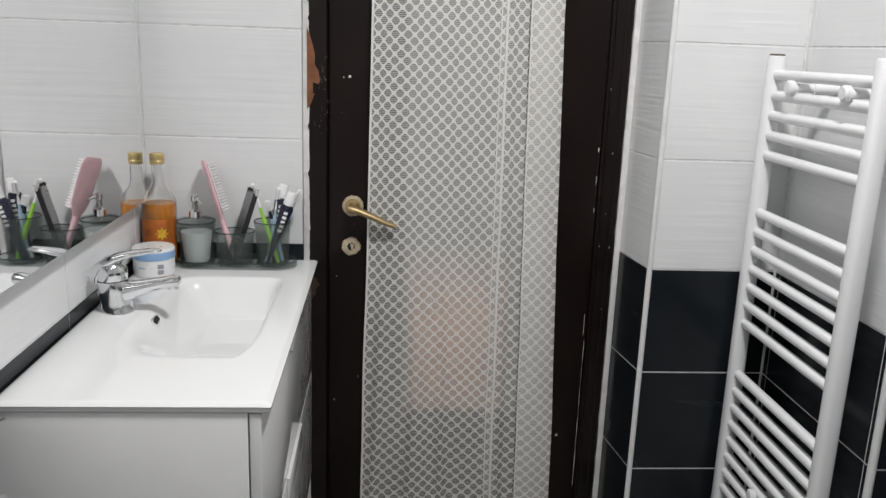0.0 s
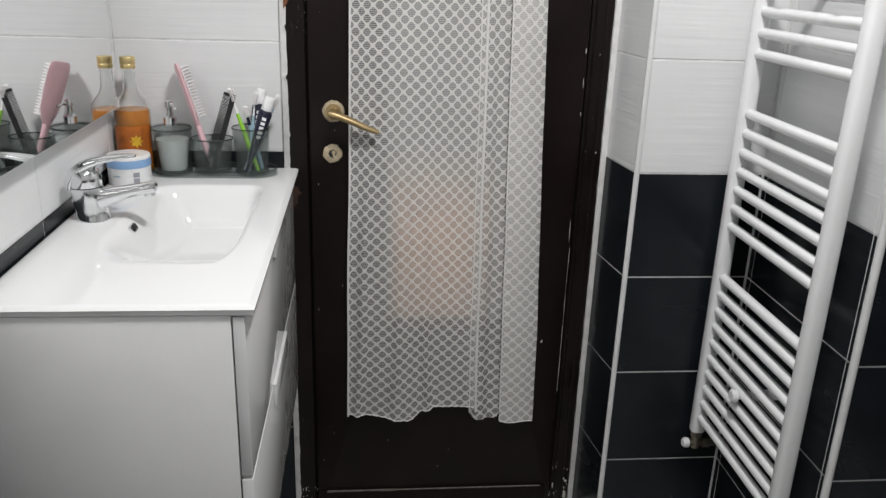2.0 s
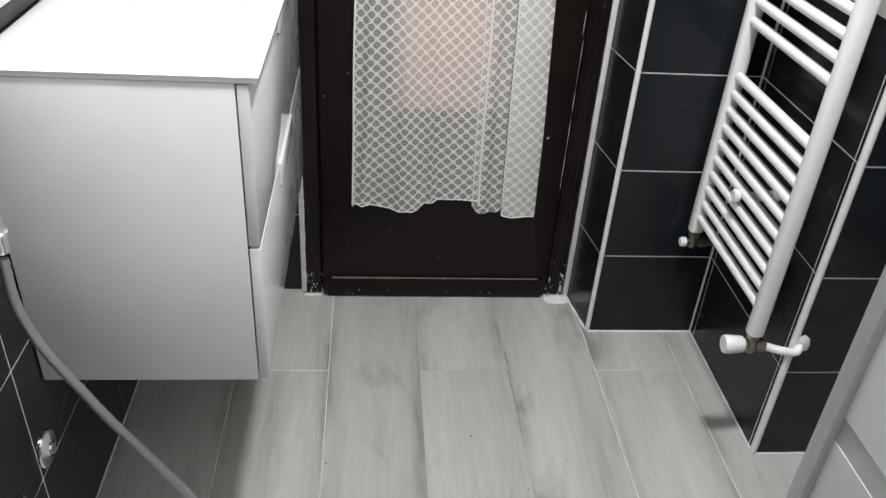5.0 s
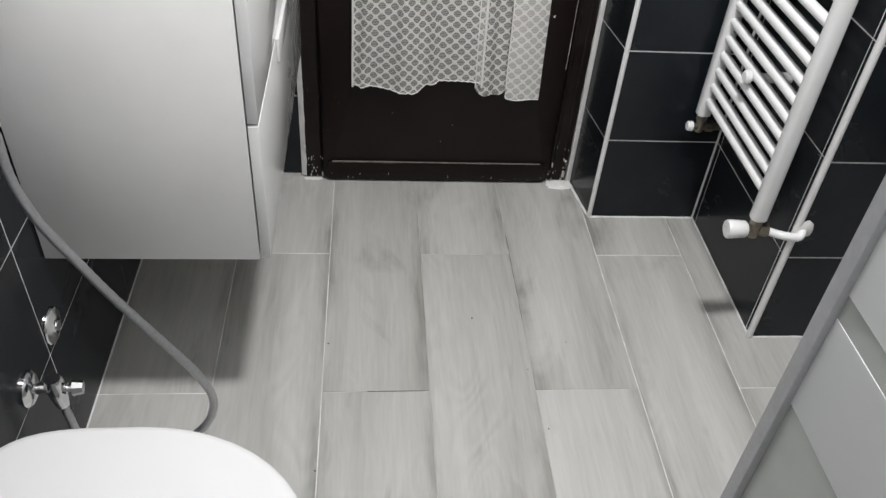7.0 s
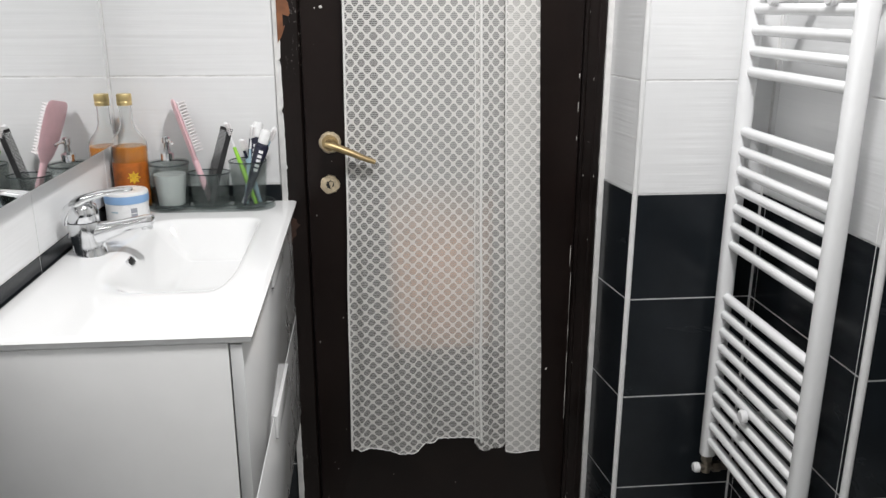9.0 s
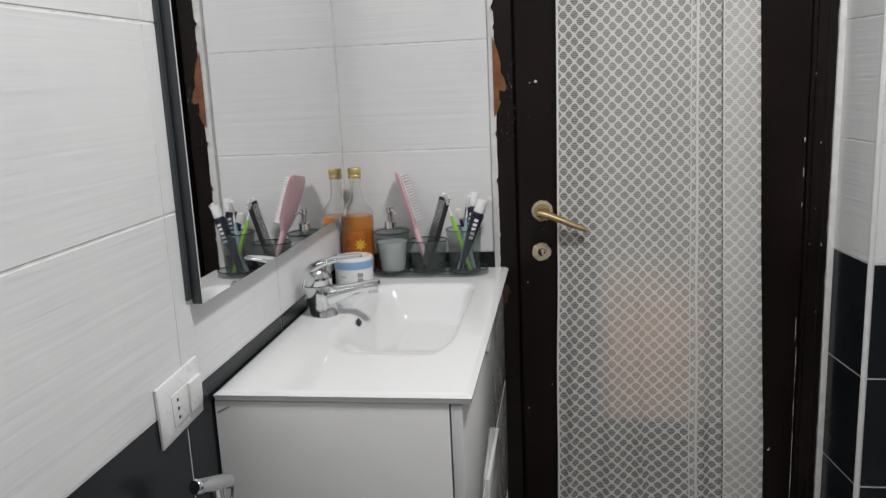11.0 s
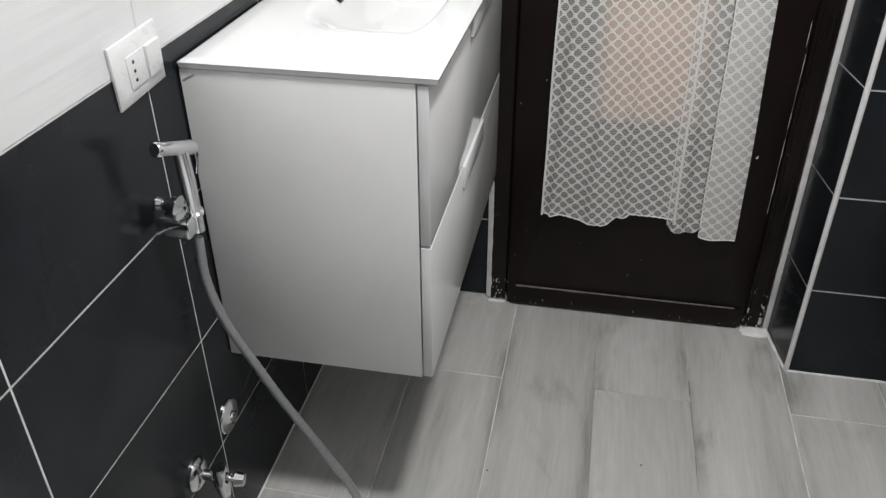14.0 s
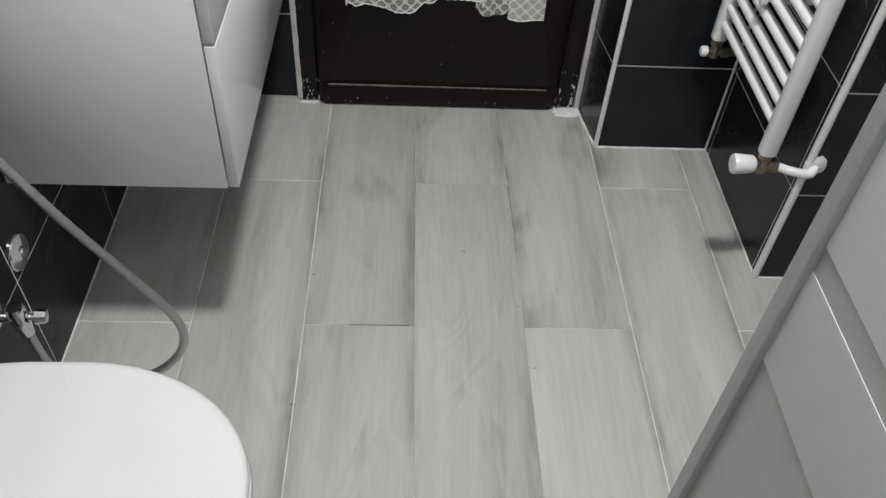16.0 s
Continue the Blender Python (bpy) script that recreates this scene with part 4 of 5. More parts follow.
bm = tube([(0.0515, -0.971, 0.8955), (0.052, -0.969, 0.8948), (0.0525, -0.966, 0.8938), (0.0622, -0.898, 0.8665), (0.0628, -0.894, 0.865)], [0.0085, 0.0105, 0.0108, 0.0108, 0.0095], 20)
part("spray_head", bm, M_CHROME, spray)
part("trigger", tube(spline([(0.0628, -0.894, 0.865), (0.0635, -0.886, 0.856), (0.063, -0.889, 0.84), (0.062, -0.895, 0.824)], 4), 0.002, 8), M_CHROME, spray)
hose_pts = spline([(0.056, -0.914, 0.728), (0.062, -0.925, 0.66), (0.083, -0.93, 0.59), (0.122, -0.93, 0.508), (0.158, -0.93, 0.438), (0.224, -0.93, 0.325), (0.262, -0.93, 0.256), (0.279, -0.93, 0.19), (0.258, -0.932, 0.124), (0.2, -0.937, 0.072), (0.13, -0.945, 0.062), (0.078, -0.955, 0.085), (0.052, -0.965, 0.13), (0.046, -0.968, 0.2), (0.045, -0.968, 0.235)], 9)
rad = [0.0072 + 0.0006 * (i % 2) for i in range(len(hose_pts))]
part("hose", tube(hose_pts, rad, 12), M_STEEL, spray, "grey corrugated metal hose")
valve = thing("angle_valve", (0.03, -0.975, 0.283), "chrome angle valve on the black tiles", "valve")
bm = lathe([(0.031, 0), (0.031, 0.003), (0.026, 0.009), (0.013, 0.013)], (0, 0, 0), 24)
part("flange", turned(bm, Matrix.Translation((0.0006, -0.972, 0.276)) @ Matrix.Rotation(radians(90), 4, "Y")), M_CHROME, valve)
bm = tube([(0.008, -0.972, 0.276), (0.06, -0.968, 0.272)], 0.0095, 14)
join(bm, tube([(0.042, -0.969, 0.297), (0.0425, -0.969, 0.29), (0.043, -0.969, 0.262), (0.0445, -0.969, 0.232)], [0.0125, 0.0155, 0.0145, 0.0105], 16))
part("body", bm, M_CHROME, valve)
bm = tube([(0.058, -0.968, 0.272), (0.07, -0.966, 0.271)], [0.006, 0.006], 10)
join(bm, tube([(0.068, -0.966, 0.271), (0.084, -0.964, 0.27)], [0.0135, 0.011], 8))
part("knob", bm, M_CHROME, valve)
cap = lathe([(0.034, 0), (0.034, 0.002), (0.032, 0.0045), (0.013, 0.0075), (0.0105, 0.009), (0.0095, 0.0125), (0.004, 0.013)], (0, 0, 0), 28)
solid("pipe_rosette", turned(cap, Matrix.Translation((0.0006, -0.838, 0.285)) @ Matrix.Rotation(radians(90), 4, "Y")), M_CHROME, "round domed chrome rosette on the black tiles", "pipe rosette")

# ---- things on the washbasin ----
bottle = thing("glass_bottle", (0.041, -0.036, VZ), "clear glass bottle of amber liquid with gold cap", "bottle")
BC = (0.0445, -0.034, VZ)
part("glass", lathe([(0.034, 0), (0.0385, 0.004), (0.0385, 0.138), (0.0365, 0.15), (0.029, 0.163), (0.0185, 0.175), (0.0138, 0.19), (0.0128, 0.232), (0.0108, 0.232), (0.0116, 0.19), (0.0165, 0.1755), (0.0272, 0.1625), (0.0347, 0.149), (0.0368, 0.138), (0.0368, 0.005), (0.03, 0.0035)], BC, 36), M_BOTTLE, bottle).visible_shadow = False
part("liquid", lathe([(0.03, 0.0045), (0.0364, 0.007), (0.0364, 0.136), (0.035, 0.141), (0.001, 0.141)], BC, 32, cap=False), M_AMBER, bottle, "amber liquid")
bm = bmesh.new()
loops = []
for z in (0.03, 0.108):
    loops.append([(BC[0] + 0.0389 * math.cos(a), BC[1] + 0.0389 * math.sin(a), VZ + z) for a in [-math.pi * (0.08 + 0.84 * i / 24) for i in range(25)]])
rings(bm, loops, close=False, cap=False)
label = part("label", bm, M_LABEL, bottle, "orange fruit label")
bm = bmesh.new()
star = []
for i in range(16):
    a, r = math.pi * i / 8, (0.015 if i % 2 == 0 else 0.0085)
    ang, z = -1.22 + r * math.cos(a) / 0.039, 0.076 + r * math.sin(a)
    star.append((BC[0] + 0.0393 * math.cos(ang), BC[1] + 0.0393 * math.sin(ang), VZ + z))
c = bm.verts.new((BC[0] + 0.0395 * math.cos(-1.22), BC[1] + 0.0395 * math.sin(-1.22), VZ + 0.076))
vs = [bm.verts.new(p) for p in star]
for i in range(16):
    bm.faces.new((c, vs[i], vs[(i + 1) % 16]))
part("label_star", bm, M_YELLOW, label, "yellow star shape")
part("cap", lathe([(0.0152, 0.228), (0.0158, 0.23), (0.0158, 0.236), (0.0152, 0.237), (0.0158, 0.239), (0.0158, 0.25), (0.0148, 0.2525)], BC, 26), M_GOLD, bottle)

jar = thing("cream_jar", (0.052, -0.112, VZ), "white cream jar with light blue lid", "jar")
JC = (0.053, -0.125, VZ)
part("tub", lathe([(0.041, 0), (0.0435, 0.003), (0.0435, 0.038)], JC, 32), M_WPLASTIC, jar)
lid = part("lid", lathe([(0.0445, 0.0385), (0.045, 0.04), (0.045, 0.055)], JC, 32), M_BLUE, jar, "light blue lid")
part("lid_top", lathe([(0.045, 0.0552), (0.0445, 0.0595), (0.042, 0.062)], JC, 32), M_WPLASTIC, lid, "white lid top")


def patch(cx, cy, r, a0, a1, z0, z1, material, parent, name, label=""):
    bm = bmesh.new()
    loops = [[(cx + r * math.cos(a0 + (a1 - a0) * i / 8), cy + r * math.sin(a0 + (a1 - a0) * i / 8), z) for i in range(9)] for z in (z0, z1)]
    rings(bm, loops, close=False, cap=False)
    return part(name, bm, material, parent, label)


patch(JC[0], JC[1], 0.0438, -1.15, -0.85, VZ + 0.008, VZ + 0.018, M_GREY, jar, "print_block", "grey print block")
patch(JC[0], JC[1], 0.0438, -1.15, -0.85, VZ + 0.02, VZ + 0.03, M_GREY, jar, "print_block", "grey print block")
patch(JC[0], JC[1], 0.0438, -2.1, -1.75, VZ + 0.021, VZ + 0.0235, M_SKY, jar, "print_bar", "pale blue print bar")

caddy = thing("bathroom_caddy", (0.21, -0.04, VZ), "smoked plastic caddy with soap pump and cups", "caddy")
CY = -0.042


def stadium(x0, x1, cy, r, n=10):
    a = [(x1 - r + r * math.cos(t), cy + r * math.sin(t)) for t in [-math.pi / 2 + math.pi * i / n for i in range(n + 1)]]
    b = [(x0 + r + r * math.cos(t), cy + r * math.sin(t)) for t in [math.pi / 2 + math.pi * i / n for i in range(n + 1)]]
    return a + b


def open_wall(outline, inner, z0, z1, foot=1.0):
    """An open vessel; foot scales its outline at the bottom."""
    cx, cy = sum(x for x, _ in outline) / len(outline), sum(y for _, y in outline) / len(outline)

    def low(loop, z):
        return [(cx + (x - cx) * foot, cy + (y - cy) * foot, z) for x, y in loop]

    return rings(bmesh.new(), [low(outline, z0), [(x, y, z1) for x, y in outline], [(x, y, z1) for x, y in inner], low(inner, z0 + 0.004)])


part("tray", open_wall(stadium(0.076, 0.354, CY, 0.047), stadium(0.079, 0.351, CY, 0.044), VZ + 0.0005, VZ + 0.014), M_SMOKE, caddy)
part("middle_holder", open_wall(stadium(0.166, 0.259, CY, 0.036), stadium(0.1685, 0.2565, CY, 0.0335), VZ + 0.005, VZ + 0.08, 0.86), M_SMOKE, caddy)
pump = part("soap_bottle", open_wall(stadium(0.084, 0.17, CY, 0.0428, 16), stadium(0.0865, 0.1675, CY, 0.0403, 16), VZ + 0.005, VZ + 0.101, 0.88), M_SMOKE, caddy)
part("soap", lathe([(0.024, 0.008), (0.028, 0.011), (0.0345, 0.078), (0.001, 0.079)], (0.127, CY, VZ), 28, cap=False), M_SOAP, pump, "milky liquid soap")
part("pump_collar", lathe([(0.0425, 0.101), (0.0425, 0.106), (0.018, 0.1085), (0.0135, 0.111), (0.0135, 0.124), (0.009, 0.126), (0.006, 0.138), (0.006, 0.151)], (0.126, CY, VZ), 24), M_SMOKE, pump)
bm = lathe([(0.0145, 0.1085), (0.0145, 0.125), (0.009, 0.128), (0.005, 0.131), (0.005, 0.146), (0.0085, 0.147), (0.0085, 0.16), (0.005, 0.162)], (0.126, CY, VZ), 22)
join(bm, tube([(0.126, CY, VZ + 0.152), (0.136, CY - 0.012, VZ + 0.153), (0.143, CY - 0.022, VZ + 0.148)], [0.0045, 0.004, 0.003], 10))
part("pump_head", bm, M_CHROME, pump, "chrome pump head")
cup = part("cup", open_wall(stadium(0.256, 0.34, CY, 0.0418, 16), stadium(0.2585, 0.3375, CY, 0.0393, 16), VZ + 0.005, VZ + 0.105, 0.84), M_SMOKE, caddy)



def rim(outline, z, owner, r=0.0014):
    pts = [(x, y, z) for x, y in outline]
    part("rim", tube(pts + pts[:2], r, 8), M_SMOKE_EDGE, owner, "glossy dark rim")


rim(stadium(0.0775, 0.3525, CY, 0.0455), VZ + 0.014, caddy)
rim(stadium(0.1672, 0.2578, CY, 0.0348), VZ + 0.08, caddy)
rim(stadium(0.0852, 0.1688, CY, 0.0416, 16), VZ + 0.101, pump, 0.002)
rim(stadium(0.2572, 0.3388, CY, 0.0406, 16), VZ + 0.105, cup)
rim(stadium(0.0895, 0.1645, CY, 0.0372, 16), VZ + 0.007, pump, 0.002)
rim(stadium(0.2632, 0.3328, CY, 0.0346, 16), VZ + 0.007, cup, 0.002)

# pink hairbrush leaning in the middle holder
brush = thing("hairbrush", (0.2, -0.03, 1.0), "pink plastic hairbrush with white bristles", "hairbrush")
p0, p1 = Vector((0.213, -0.042, 0.962)), Vector((0.140, -0.014, 1.192))
ax = (p1 - p0).normalized()
nrm = Vector((0.96, 0.23, 0.0))
nrm = (nrm - ax * nrm.dot(ax)).normalized()
side = ax.cross(nrm).normalized()


def slab(p, spans, thick, bm=None):
    """A rounded flat bar: (distance along, half-width) pairs."""
    bm = bm or bmesh.new()
    loops = []
    for s, w, t in spans:
        c = p + ax * s
        loops.append([c + side * (w * math.cos(a)) + nrm * (t * math.sin(a)) for a in [2 * math.pi * i / 14 for i in range(14)]])
    return rings(bm, loops)


part("handle", slab(p0, [(0.0, 0.004, 0.003), (0.006, 0.0085, 0.006), (0.05, 0.0095, 0.007), (0.09, 0.009, 0.007), (0.104, 0.012, 0.007)], 0), M_PINK, brush)
part("head", slab(p0, [(0.1, 0.01, 0.006), (0.115, 0.024, 0.006), (0.14, 0.035, 0.006), (0.2, 0.038, 0.006), (0.228, 0.037, 0.006), (0.237, 0.033, 0.005), (0.241, 0.024, 0.003)], 0), M_PINK, brush)
bm = bmesh.new()
loops = []
for s, wd in ((0.116, 0.012), (0.13, 0.026), (0.18, 0.031), (0.222, 0.03), (0.232, 0.02)):
    c = p0 + ax * s + nrm * 0.0058
    loops.append([c + side * (wd * math.cos(a)) + nrm * (0.0035 * math.sin(a)) for a in [2 * math.pi * i / 12 for i in range(12)]])
part("cushion", rings(bm, loops), M_BRISTLE, brush, "white bristle cushion")
bm = bmesh.new()
for i in range(17):
    for j in range(-4, 5):
        c = p0 + ax * (0.12 + 0.0068 * i) + side * (0.0066 * j) + nrm * 0.006
        tip = c + nrm * (0.0185 - 0.0004 * j * j) + ax * 0.001
        tube([c, tip], [0.0015, 0.0011], 5, bm=bm)
part("bristles", bm, M_BRISTLE, brush, "white bristles")

comb = thing("comb", (0.23, -0.04, 1.0), "black plastic comb standing in the caddy", "comb")
a0, a1 = Vector((0.204, -0.05, 0.962)), Vector((0.257, -0.034, 1.132))
d = (a1 - a0).normalized()
w = Vector((d.z, 0, -d.x)).normalized()
t = d.cross(w).normalized()
bm = bmesh.new()
rings(bm, [[a0 + d * s + w * (0.0135 * u) + t * (0.0021 * q) for u, q in ((0.2, -1), (1, -1), (1, 1), (0.2, 1))] for s in (0.0, 0.177)])
for i in range(58):
    s = 0.006 + 0.17 * i / 58
    box_pts = [[a0 + d * (s + e) + w * (0.0135 * u) + t * q for e, q in ((0, -0.001), (0.0018, -0.001), (0.0018, 0.001), (0, 0.001))] for u in (0.25, -1.0)]
    rings(bm, box_pts)
for s in (0.0, 0.172):
    rings(bm, [[a0 + d * (s + e) + w * (0.0135 * u) + t * (0.0018 * q) for u, q in ((-1, -1), (1, -1), (1, 1), (-1, 1))] for e in (0, 0.006)])
part("comb_body", bm, M_BLACKPL, comb, smooth=False)


def toothbrush(foot, tip, m_low, m_mid, m_head, label):
    ob = thing("toothbrush", foot, label, "toothbrush", "toothbrushes in the cup")
    a, b = Vector(foot), Vector(tip)
    part("handle", tube([a, a.lerp(b, 0.3), a.lerp(b, 0.55), a.lerp(b, 0.72)], [0.0045, 0.006, 0.005, 0.0035], 10), m_low, ob)
    part("neck", tube([a.lerp(b, 0.7), a.lerp(b, 0.82)], [0.0037, 0.003], 10), m_mid, ob)
    head = part("head", tube([a.lerp(b, 0.81), a.lerp(b, 0.85), a.lerp(b, 0.98), b], [0.003, 0.006, 0.0062, 0.003], 10, flat=0.5), m_head, ob)
    dd = (b - a).normalized()
    out = dd.cross(Vector((0, 0, 1))).cross(dd).normalized() * 0.4 + Vector((0.5, -0.6, 0.0))
    out = (out - dd * out.dot(dd)).normalized()
    bm = bmesh.new()
    for i in range(7):
        for j in (-1, 1):
            c = a.lerp(b, 0.85 + 0.02 * i) + dd.cross(out) * 0.0028 * j
            tube([c, c + out * 0.0105], 0.0017, 6, bm=bm)
    part("bristles", bm, M_BRISTLE, head, "white bristles")


toothbrush((0.312, -0.05, 0.962), (0.252, -0.03, 1.142), M_GREEN, M_WPLASTIC, M_WPLASTIC, "white and lime green toothbrush in the cup")
toothbrush((0.29, -0.048, 0.962), (0.312, -0.025, 1.135), M_SKY, M_WPLASTIC, M_WPLASTIC, "pale blue and white toothbrush in the cup")
toothbrush((0.282, -0.04, 0.962), (0.362, -0.028, 1.13), M_WPLASTIC, M_SKY, M_WPLASTIC, "white toothbrush leaning out of the cup")
toothbrush((0.318, -0.03, 0.962), (0.285, -0.034, 1.105), M_SKY, M_NAVY, M_WPLASTIC, "pale blue and navy toothbrush in the cup")


def paste(foot, tip, label):
    ob = thing("toothpaste_tube", foot, label, "toothpaste", "toothpaste tubes in the cup")
    a, b = Vector(foot), Vector(tip)
    dd = (b - a).normalized()
    s = Vector((dd.z, 0, -dd.x)).normalized()
    q = dd.cross(s)
    bm = bmesh.new()
    rings(bm, [[a.lerp(b, f) + s * (w2 * math.cos(x)) + q * (t2 * math.sin(x)) for x in [2 * math.pi * i / 16 for i in range(16)]] for f, w2, t2 in ((0, 0.003, 0.0185), (0.12, 0.0055, 0.018), (0.5, 0.012, 0.0145), (0.78, 0.0155, 0.0125), (0.825, 0.0115, 0.0105), (0.84, 0.009, 0.009))])
    body = part("tube", bm, M_NAVY, ob)
    bm = bmesh.new()
    rings(bm, [[a.lerp(b, f) + s * (r * math.cos(x)) + q * (r * math.sin(x)) for x in [2 * math.pi * i / 16 for i in range(16)]] for f, r in ((0.815, 0.0095), (0.83, 0.0122), (0.985, 0.0112), (1.0, 0.0095))])
    part("cap", bm, M_WPLASTIC, ob, "white cap")
    front = q if q.y < 0 else -q
    for i in range(5):
        c = a.lerp(b, 0.72 - 0.06 * i) + front * (0.0128 + 0.0006 * i) + s * 0.002
        bm = bmesh.new()
        rings(bm, [[c + dd * (0.0032 * u) + s * (0.0046 * v) + front * e for u, v in ((-1, -1), (1, -1), (1, 1), (-1, 1))] for e in (-0.002, 0.0006)])
        part("print_bar", bm, M_WPLASTIC, body, "white print bar")


paste((0.288, -0.06, 0.964), (0.345, -0.05, 1.127), "navy toothpaste tube with white cap")
paste((0.29, -0.03, 0.964), (0.324, -0.02, 1.14), "navy toothpaste tube with white cap behind another")

# ---- towel radiator ----
rad = thing("towel_radiator", (1.36, -0.39, 0.343), "white enamel ladder towel radiator on the tiled wall", "radiator")
RX, RL, RR, RZ0, RZ1 = 1.362, -0.192, -0.58, 0.352, 1.465
for y, low in ((RL, RZ0), (RR, RZ0 - 0.017)):
    bm = bmesh.new()
    shape = []
    for i in range(20):
        a = 2 * math.pi * i / 20
        shape.append((RX + 0.0178 * math.copysign(abs(math.cos(a)) ** 0.75, math.cos(a)), y + 0.0168 * math.copysign(abs(math.sin(a)) ** 0.75, math.sin(a))))
    rings(bm, [[(x * 1 + (RX - x) * k, yy + (y - yy) * k, z) for x, yy in shape] for z, k in ((low, 0.15), (low + 0.002, 0.03), (low + 0.004, 0), (RZ1 - 0.004, 0), (RZ1 - 0.0015, 0.05), (RZ1, 0.2))])
    up = part("upright", bm, M_RAD, rad)
    if y == RL:
        part("vent_plug", box(RX - 0.012, y - 0.011, RZ1 - 0.0005, RX + 0.012, y + 0.011, RZ1 + 0.004, 0.001), M_BRONZE, up, "grey vent plug")
for z in [1.426 - 0.0418 * i for i in range(5)] + [1.134 - 0.0418 * i for i in range(7)] + [0.76 - 0.0404 * i for i in range(10)]:
    part("rail", tube([(RX, RL, z), (RX, RR, z)], 0.0108, 14), M_RAD, rad)
for y, z in ((-0.298, 1.404), (-0.498, 1.404), (-0.372, 0.552)):
    bm = tube([(RX - 0.024, y, z), (RX - 0.021, y, z), (RX - 0.012, y, z)], [0.011, 0.0145, 0.0145], 18)
    join(bm, tube([(RX - 0.012, y, z), (XR, y, z)], 0.0085, 12))
    join(bm, tube([(XR - 0.05, y, z), (XR - 0.001, y, z)], 0.012, 16))
    part("wall_bracket", bm, M_RAD, rad)
# supply valve with white knob
VZ1 = 0.306
v1 = thing("radiator_valve", (RX, RR, VZ1), "nickel radiator valve with white knob and pipe", "valve", "radiator valves")
bm = tube([(RX, RR, 0.337), (RX, RR, 0.324)], 0.0145, 6)
join(bm, tube([(RX, RR, 0.326), (RX, RR, VZ1 - 0.016)], 0.0125, 14))
join(bm, tube([(RX - 0.02, RR, VZ1), (RX + 0.018, RR, VZ1)], 0.0115, 14))
part("body", bm, M_BRONZE, v1)
part("nut", tube([(RX + 0.012, RR, VZ1), (RX + 0.03, RR - 0.004, VZ1)], 0.0145, 6), M_BRONZE, v1)
bm = bmesh.new()
ribs = 24
loops = []
for dx, k in ((-0.016, 0.0145), (-0.02, 0.0182), (-0.05, 0.0205), (-0.056, 0.0205), (-0.06, 0.0188), (-0.0605, 0.012)):
    loops.append([(RX + dx, RR + k * (1 - 0.035 * (i % 2)) * math.cos(2 * math.pi * i / (2 * ribs)), VZ1 + k * (1 - 0.035 * (i % 2)) * math.sin(2 * math.pi * i / (2 * ribs))) for i in range(2 * ribs)])
part("knob", rings(bm, loops), M_WPLASTIC, v1, "white ribbed knob")
pts = spline([(RX + 0.028, RR - 0.004, VZ1 - 0.001), (RX + 0.05, RR - 0.013, VZ1 - 0.003), (RX + 0.068, RR - 0.025, VZ1 + 0.001), (XR + 0.001, YC - 0.014, VZ1 + 0.012), (XR + 0.012, YC + 0.002, VZ1 + 0.02)], 5)
part("pipe", tube(pts, 0.0092, 12), M_RAD, v1, "white bent pipe")
bm = lathe([(0.021, 0), (0.021, 0.003), (0.012, 0.008)], (0, 0, 0), 9)
for v in bm.verts:
    v.co.xy *= random.uniform(0.8, 1.25)
part("sealant", turned(bm, Matrix.Translation((XR + 0.012, YC + 0.001, VZ1 + 0.021)) @ Matrix.Rotation(radians(90), 4, "X")), M_PLASTER, v1, "rough white sealant")
VZ2 = 0.318
v2 = thing("radiator_valve", (RX, RL, VZ2), "nickel lockshield valve with small white cap", "valve", "radiator valves")
bm = tube([(RX, RL, 0.354), (RX, RL, 0.338)], 0.0145, 6)
join(bm, tube([(RX, RL, 0.34), (RX, RL, VZ2 - 0.013)], 0.0105, 14))
join(bm, tube([(RX - 0.016, RL, VZ2), (XR, RL, VZ2)], 0.0095, 14))
join(bm, tube([(RX + 0.016, RL, VZ2), (RX + 0.034, RL, VZ2)], 0.0135, 6))
part("body", bm, M_BRONZE, v2)
part("cap", tube([(RX - 0.012, RL, VZ2), (RX - 0.018, RL, VZ2), (RX - 0.0185, RL, VZ2), (RX - 0.028, RL, VZ2), (RX - 0.032, RL, VZ2)], [0.008, 0.008, 0.0125, 0.0125, 0.009], 16), M_WPLASTIC, v2, "white cap")

bm = bmesh.new()
for x, y, r in ((0.791, -0.542, 0.0022), (0.462, -0.62, 0.002), (0.9, -0.7, 0.0016), (1.0, -0.62, 0.0014), (0.92, -0.86, 0.0016), (0.45, -0.95, 0.0018)):
    lathe([(r, 0.0), (r, 0.0005), (r * 0.5, 0.0008)], (x, y, 0.0004), 8, bm=bm)
# dirt in the two tight long joints
for x in (0.454 + 0.2275, 0.454 + 0.455):
    y = -1.75
    while y < -0.1:
        run = random.uniform(0.004, 0.07)
        if noise.noise((x * 9, y * 3.3, 0)) > 0.12:
            w = random.uniform(0.0002, 0.0006)
            box(x - w, y, 0.0, x + w * 0.7, y + run, 0.0005, bm=bm)
        y += run + random.uniform(0.002, 0.05)
for x, y, run in ((0.548, -0.757, 0.122),):
    box(x, y - 0.0006, 0.0, x + run, y + 0.0005, 0.0005, bm=bm)
solid("floor_specks", bm, M_GRIME, "small dark specks and joint dirt on the plank floor", "specks", kind="stuff")

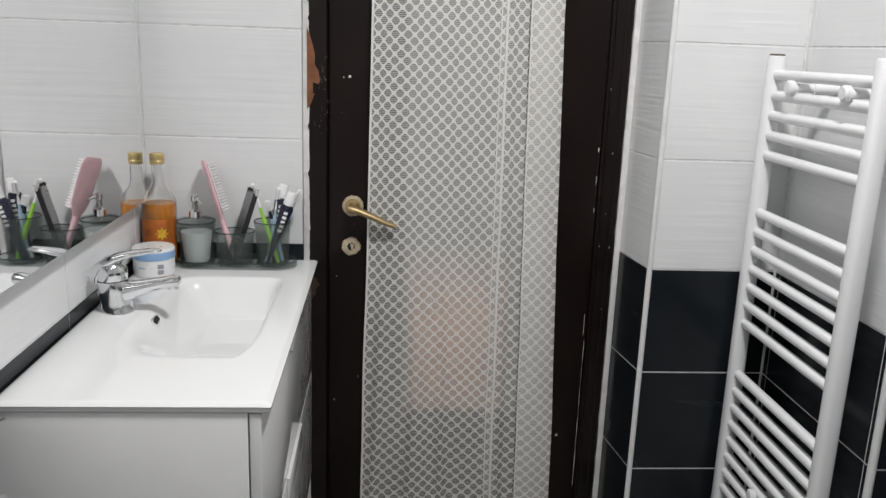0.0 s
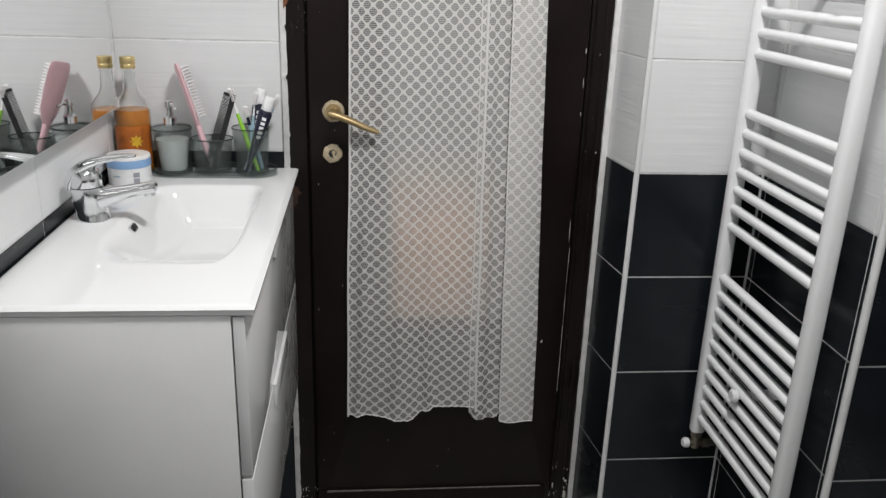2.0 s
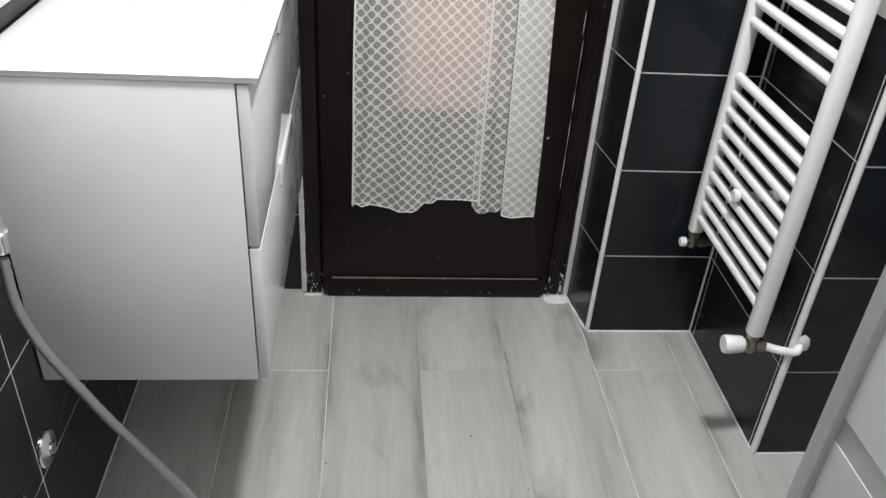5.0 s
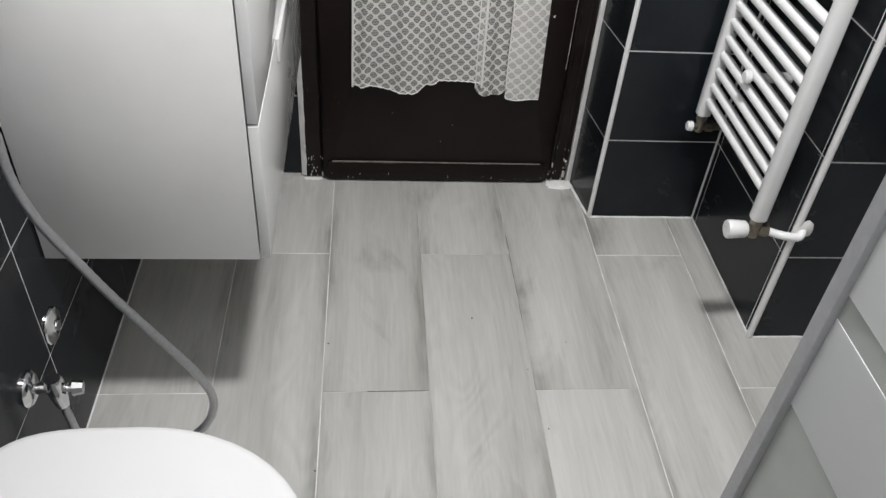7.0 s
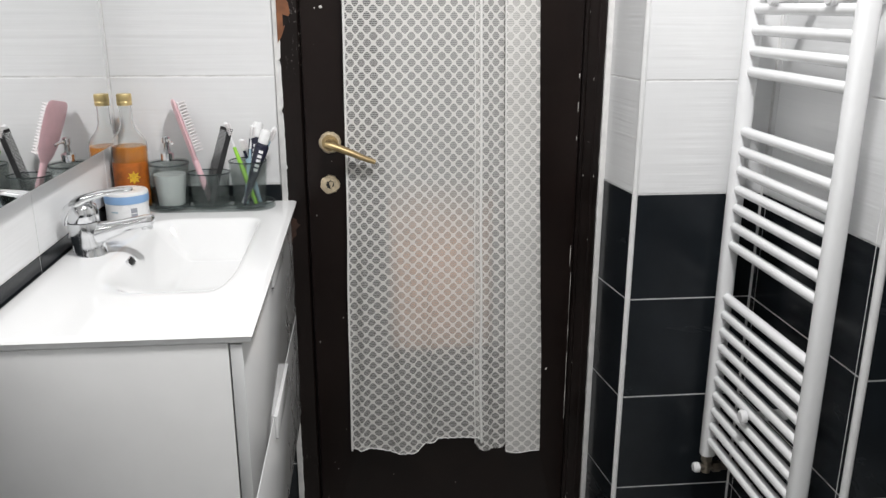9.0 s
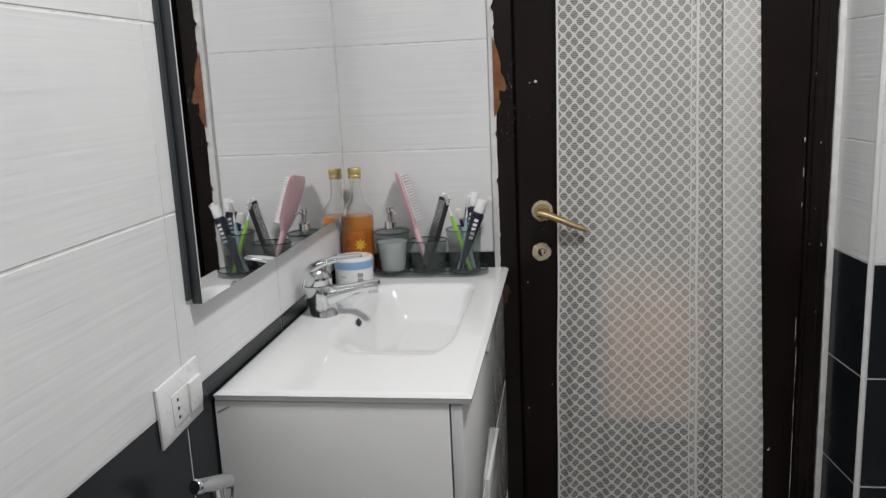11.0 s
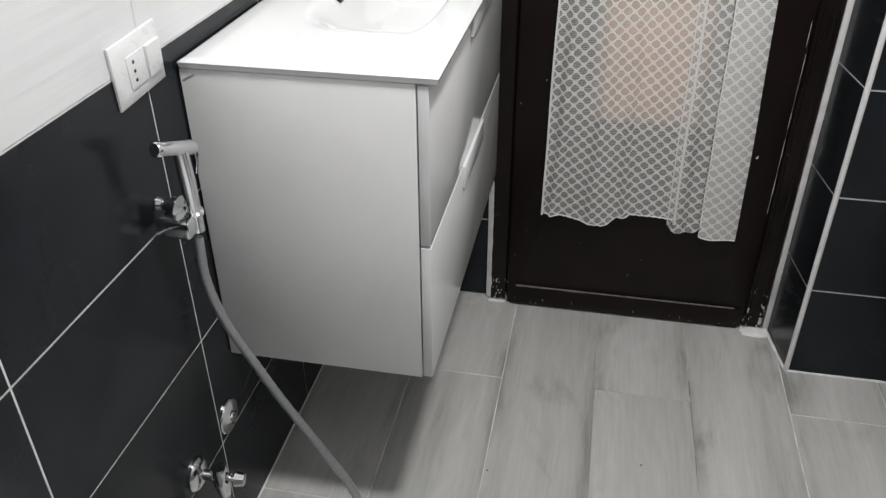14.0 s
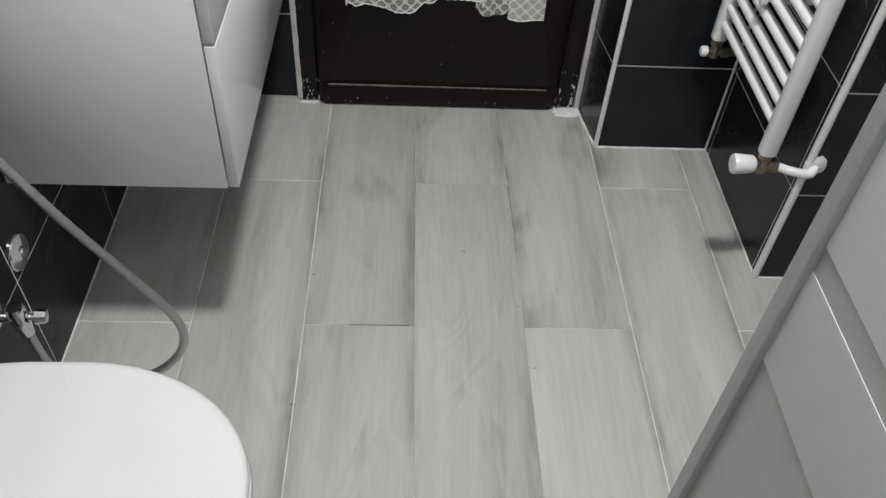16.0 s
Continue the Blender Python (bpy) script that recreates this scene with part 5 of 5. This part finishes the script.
# ---- shower screen ----
screen = thing("shower_screen", (1.05, -1.6, 0.0), "shower screen with frosted bands and grey metal edge", "shower screen")
SX, SY0, SY1 = 1.058, -2.1, -1.262
part("edge_profile", box(SX - 0.013, SY1 - 0.012, 0.03, SX + 0.013, SY1 + 0.012, 1.9, 0.003), M_ALU, screen)
part("bottom_profile", box(SX - 0.012, SY0, 0.0, SX + 0.012, SY1 + 0.012, 0.03, 0.002), M_ALU, screen)
part("pane", box(SX - 0.002, SY0, 0.03, SX + 0.002, SY1 - 0.012, 1.9), M_CLEAR, screen, "clear glass").visible_shadow = False
for z0, z1 in ((0.6, 0.745), (0.779, 1.9)):
    part("frosted_band", box(SX - 0.0032, SY0, z0, SX - 0.0022, SY1 - 0.0122, z1), M_FROST, screen, "frosted band")

# ---- toilet ----
toilet = thing("toilet", (0.25, -1.36, 0.0), "white ceramic toilet with closed lid", "toilet")
TYC = -1.362


def lid_shape(k, z, x_back=0.05, x_front=0.482, half=0.19, n=44):
    """The lid's outline: square-ish behind, a long round front."""
    pts = []
    for i in range(n):
        a = 2 * math.pi * i / n
        c, s = math.cos(a), math.sin(a)
        if c >= 0:
            x, y = 0.25 + (x_front - 0.25) * c, half * math.copysign(abs(s) ** 0.96, s)
        else:
            x = 0.25 - (0.25 - x_back) * abs(c) ** 0.5
            y = half * math.copysign(abs(s) ** 0.36, s) * (1 - 0.05 * abs(c) ** 2)
        pts.append((0.25 + (x - 0.25) * k, TYC + y * k, z))
    return pts


bm = bmesh.new()
rings(bm, [lid_shape(0.975, 0.424), lid_shape(0.992, 0.4245), lid_shape(1.0, 0.43), lid_shape(0.996, 0.437), lid_shape(0.982, 0.4405), lid_shape(0.94, 0.443), lid_shape(0.6, 0.4455), lid_shape(0.2, 0.446)])
part("lid", bm, M_SEAT, toilet, "closed white lid")
bm = bmesh.new()
rings(bm, [lid_shape(0.97, 0.402), lid_shape(1.0, 0.404), lid_shape(1.008, 0.412), lid_shape(1.0, 0.42), lid_shape(0.97, 0.4225)])
part("seat", bm, M_SEAT, toilet, "white seat")
bm = bmesh.new()
rings(bm, [[(0.2 + (x - 0.25) * k, TYC + (y - TYC) * k * 0.95, z) for x, y, _ in lid_shape(1, 0)] for k, z in ((0.55, 0.0), (0.56, 0.06), (0.62, 0.18), (0.78, 0.28), (0.92, 0.36), (0.955, 0.395), (0.95, 0.401))])
part("bowl", bm, M_CERAMIC, toilet)
part("back_block", box(0.002, TYC - 0.16, 0.0, 0.16, TYC + 0.16, 0.4, 0.03, 4), M_CERAMIC, toilet)
for y in (-0.08, 0.08):
    part("hinge", tube([(0.045, TYC + y - 0.02, 0.425), (0.045, TYC + y + 0.02, 0.425)], 0.011, 14), M_CHROME, toilet, "chrome hinge")

# ---- bases of the ceiling lamp and of the added, unseen fill lamp ----
for x, y, z, watts in LAMPS:
    lamp = thing("ceiling_and_fill_lamp", (x, y, 2.68), "small round white base, for the ceiling lamp and the added fill", "lamp", "ceiling lamps")
    part("base", lathe([(0.1, 0.0), (0.1, 0.06), (0.085, 0.105)], (x, y, z + 0.025), 32), M_WPLASTIC, lamp)

# ---- tiles and planks ----
YL = [YD, -0.07, -0.47, -0.872, -1.267, -1.667, -2.067, -2.467, YB]
ROWS_LEFT = [0.0, 0.246, 0.4895, 0.735, 0.98, 1.236, 1.488, 1.739, 1.989, 2.239, 2.489, 2.68]
lay(wall_left, "tile", (-G, 0, 0), (0, 1, 0), (0, 0, 1), YL[::-1], ROWS_LEFT, banded)
lay(wall_door, "tile", (0, YD + G, 0), (1, 0, 0), (0, 0, 1), [0.0, 0.3632], ROWS, banded)
side_v = Vector((XP - 1.125, YP - YD, 0))
lay(wall_pillar, "tile", (1.125 + G, YD + G * 0.2, 0), tuple(side_v.normalized()), (0, 0, 1), [0.012, side_v.length - 0.003], ROWS, banded)
lay(wall_pillar, "tile", (0, YP + G, 0), (1, 0, 0), (0, 0, 1), [XP + 0.004, XR - 0.002], ROWS, banded)
lay(wall_pillar, "tile", (XR + G, YP, 0), (0, -1, 0), (0, 0, 1), [0.002, 0.022, 0.422, YP - YC - 0.006], ROWS, banded)
lay(wall_niche, "tile", (0, YC + G, 0), (1, 0, 0), (0, 0, 1), [XR + 0.006, XR + 0.4, XE], ROWS, banded)
XL = [0.454 + 0.2275 * k for k in range(-2, 9)]
for i in range(len(XL) - 1):
    k = i - 2
    first = -0.757 if k % 2 == 0 else -0.314
    ends = sorted([YD + 0.07, YB] + [y for y in (first + 0.9, first, first - 0.9, first - 1.8, first - 2.7) if YB < y < YD + 0.07])
    gap = 0.0012 if k in (0, 1, 2) else 0.0032
    x0, x1 = max(0.001, XL[i]), min(XE, XL[i + 1])
    # the two middle long joints are tight, the others wide
    left, right = (0.0003 if n in (1, 2) else 0.0013 for n in (k, k + 1))
    lay(floor, "plank", (0, 0, -G), (1, 0, 0), (0, 1, 0), [x0 + left - gap / 2, x1 - right + gap / 2], ends, lambda a, b: M_PLANK, gap)
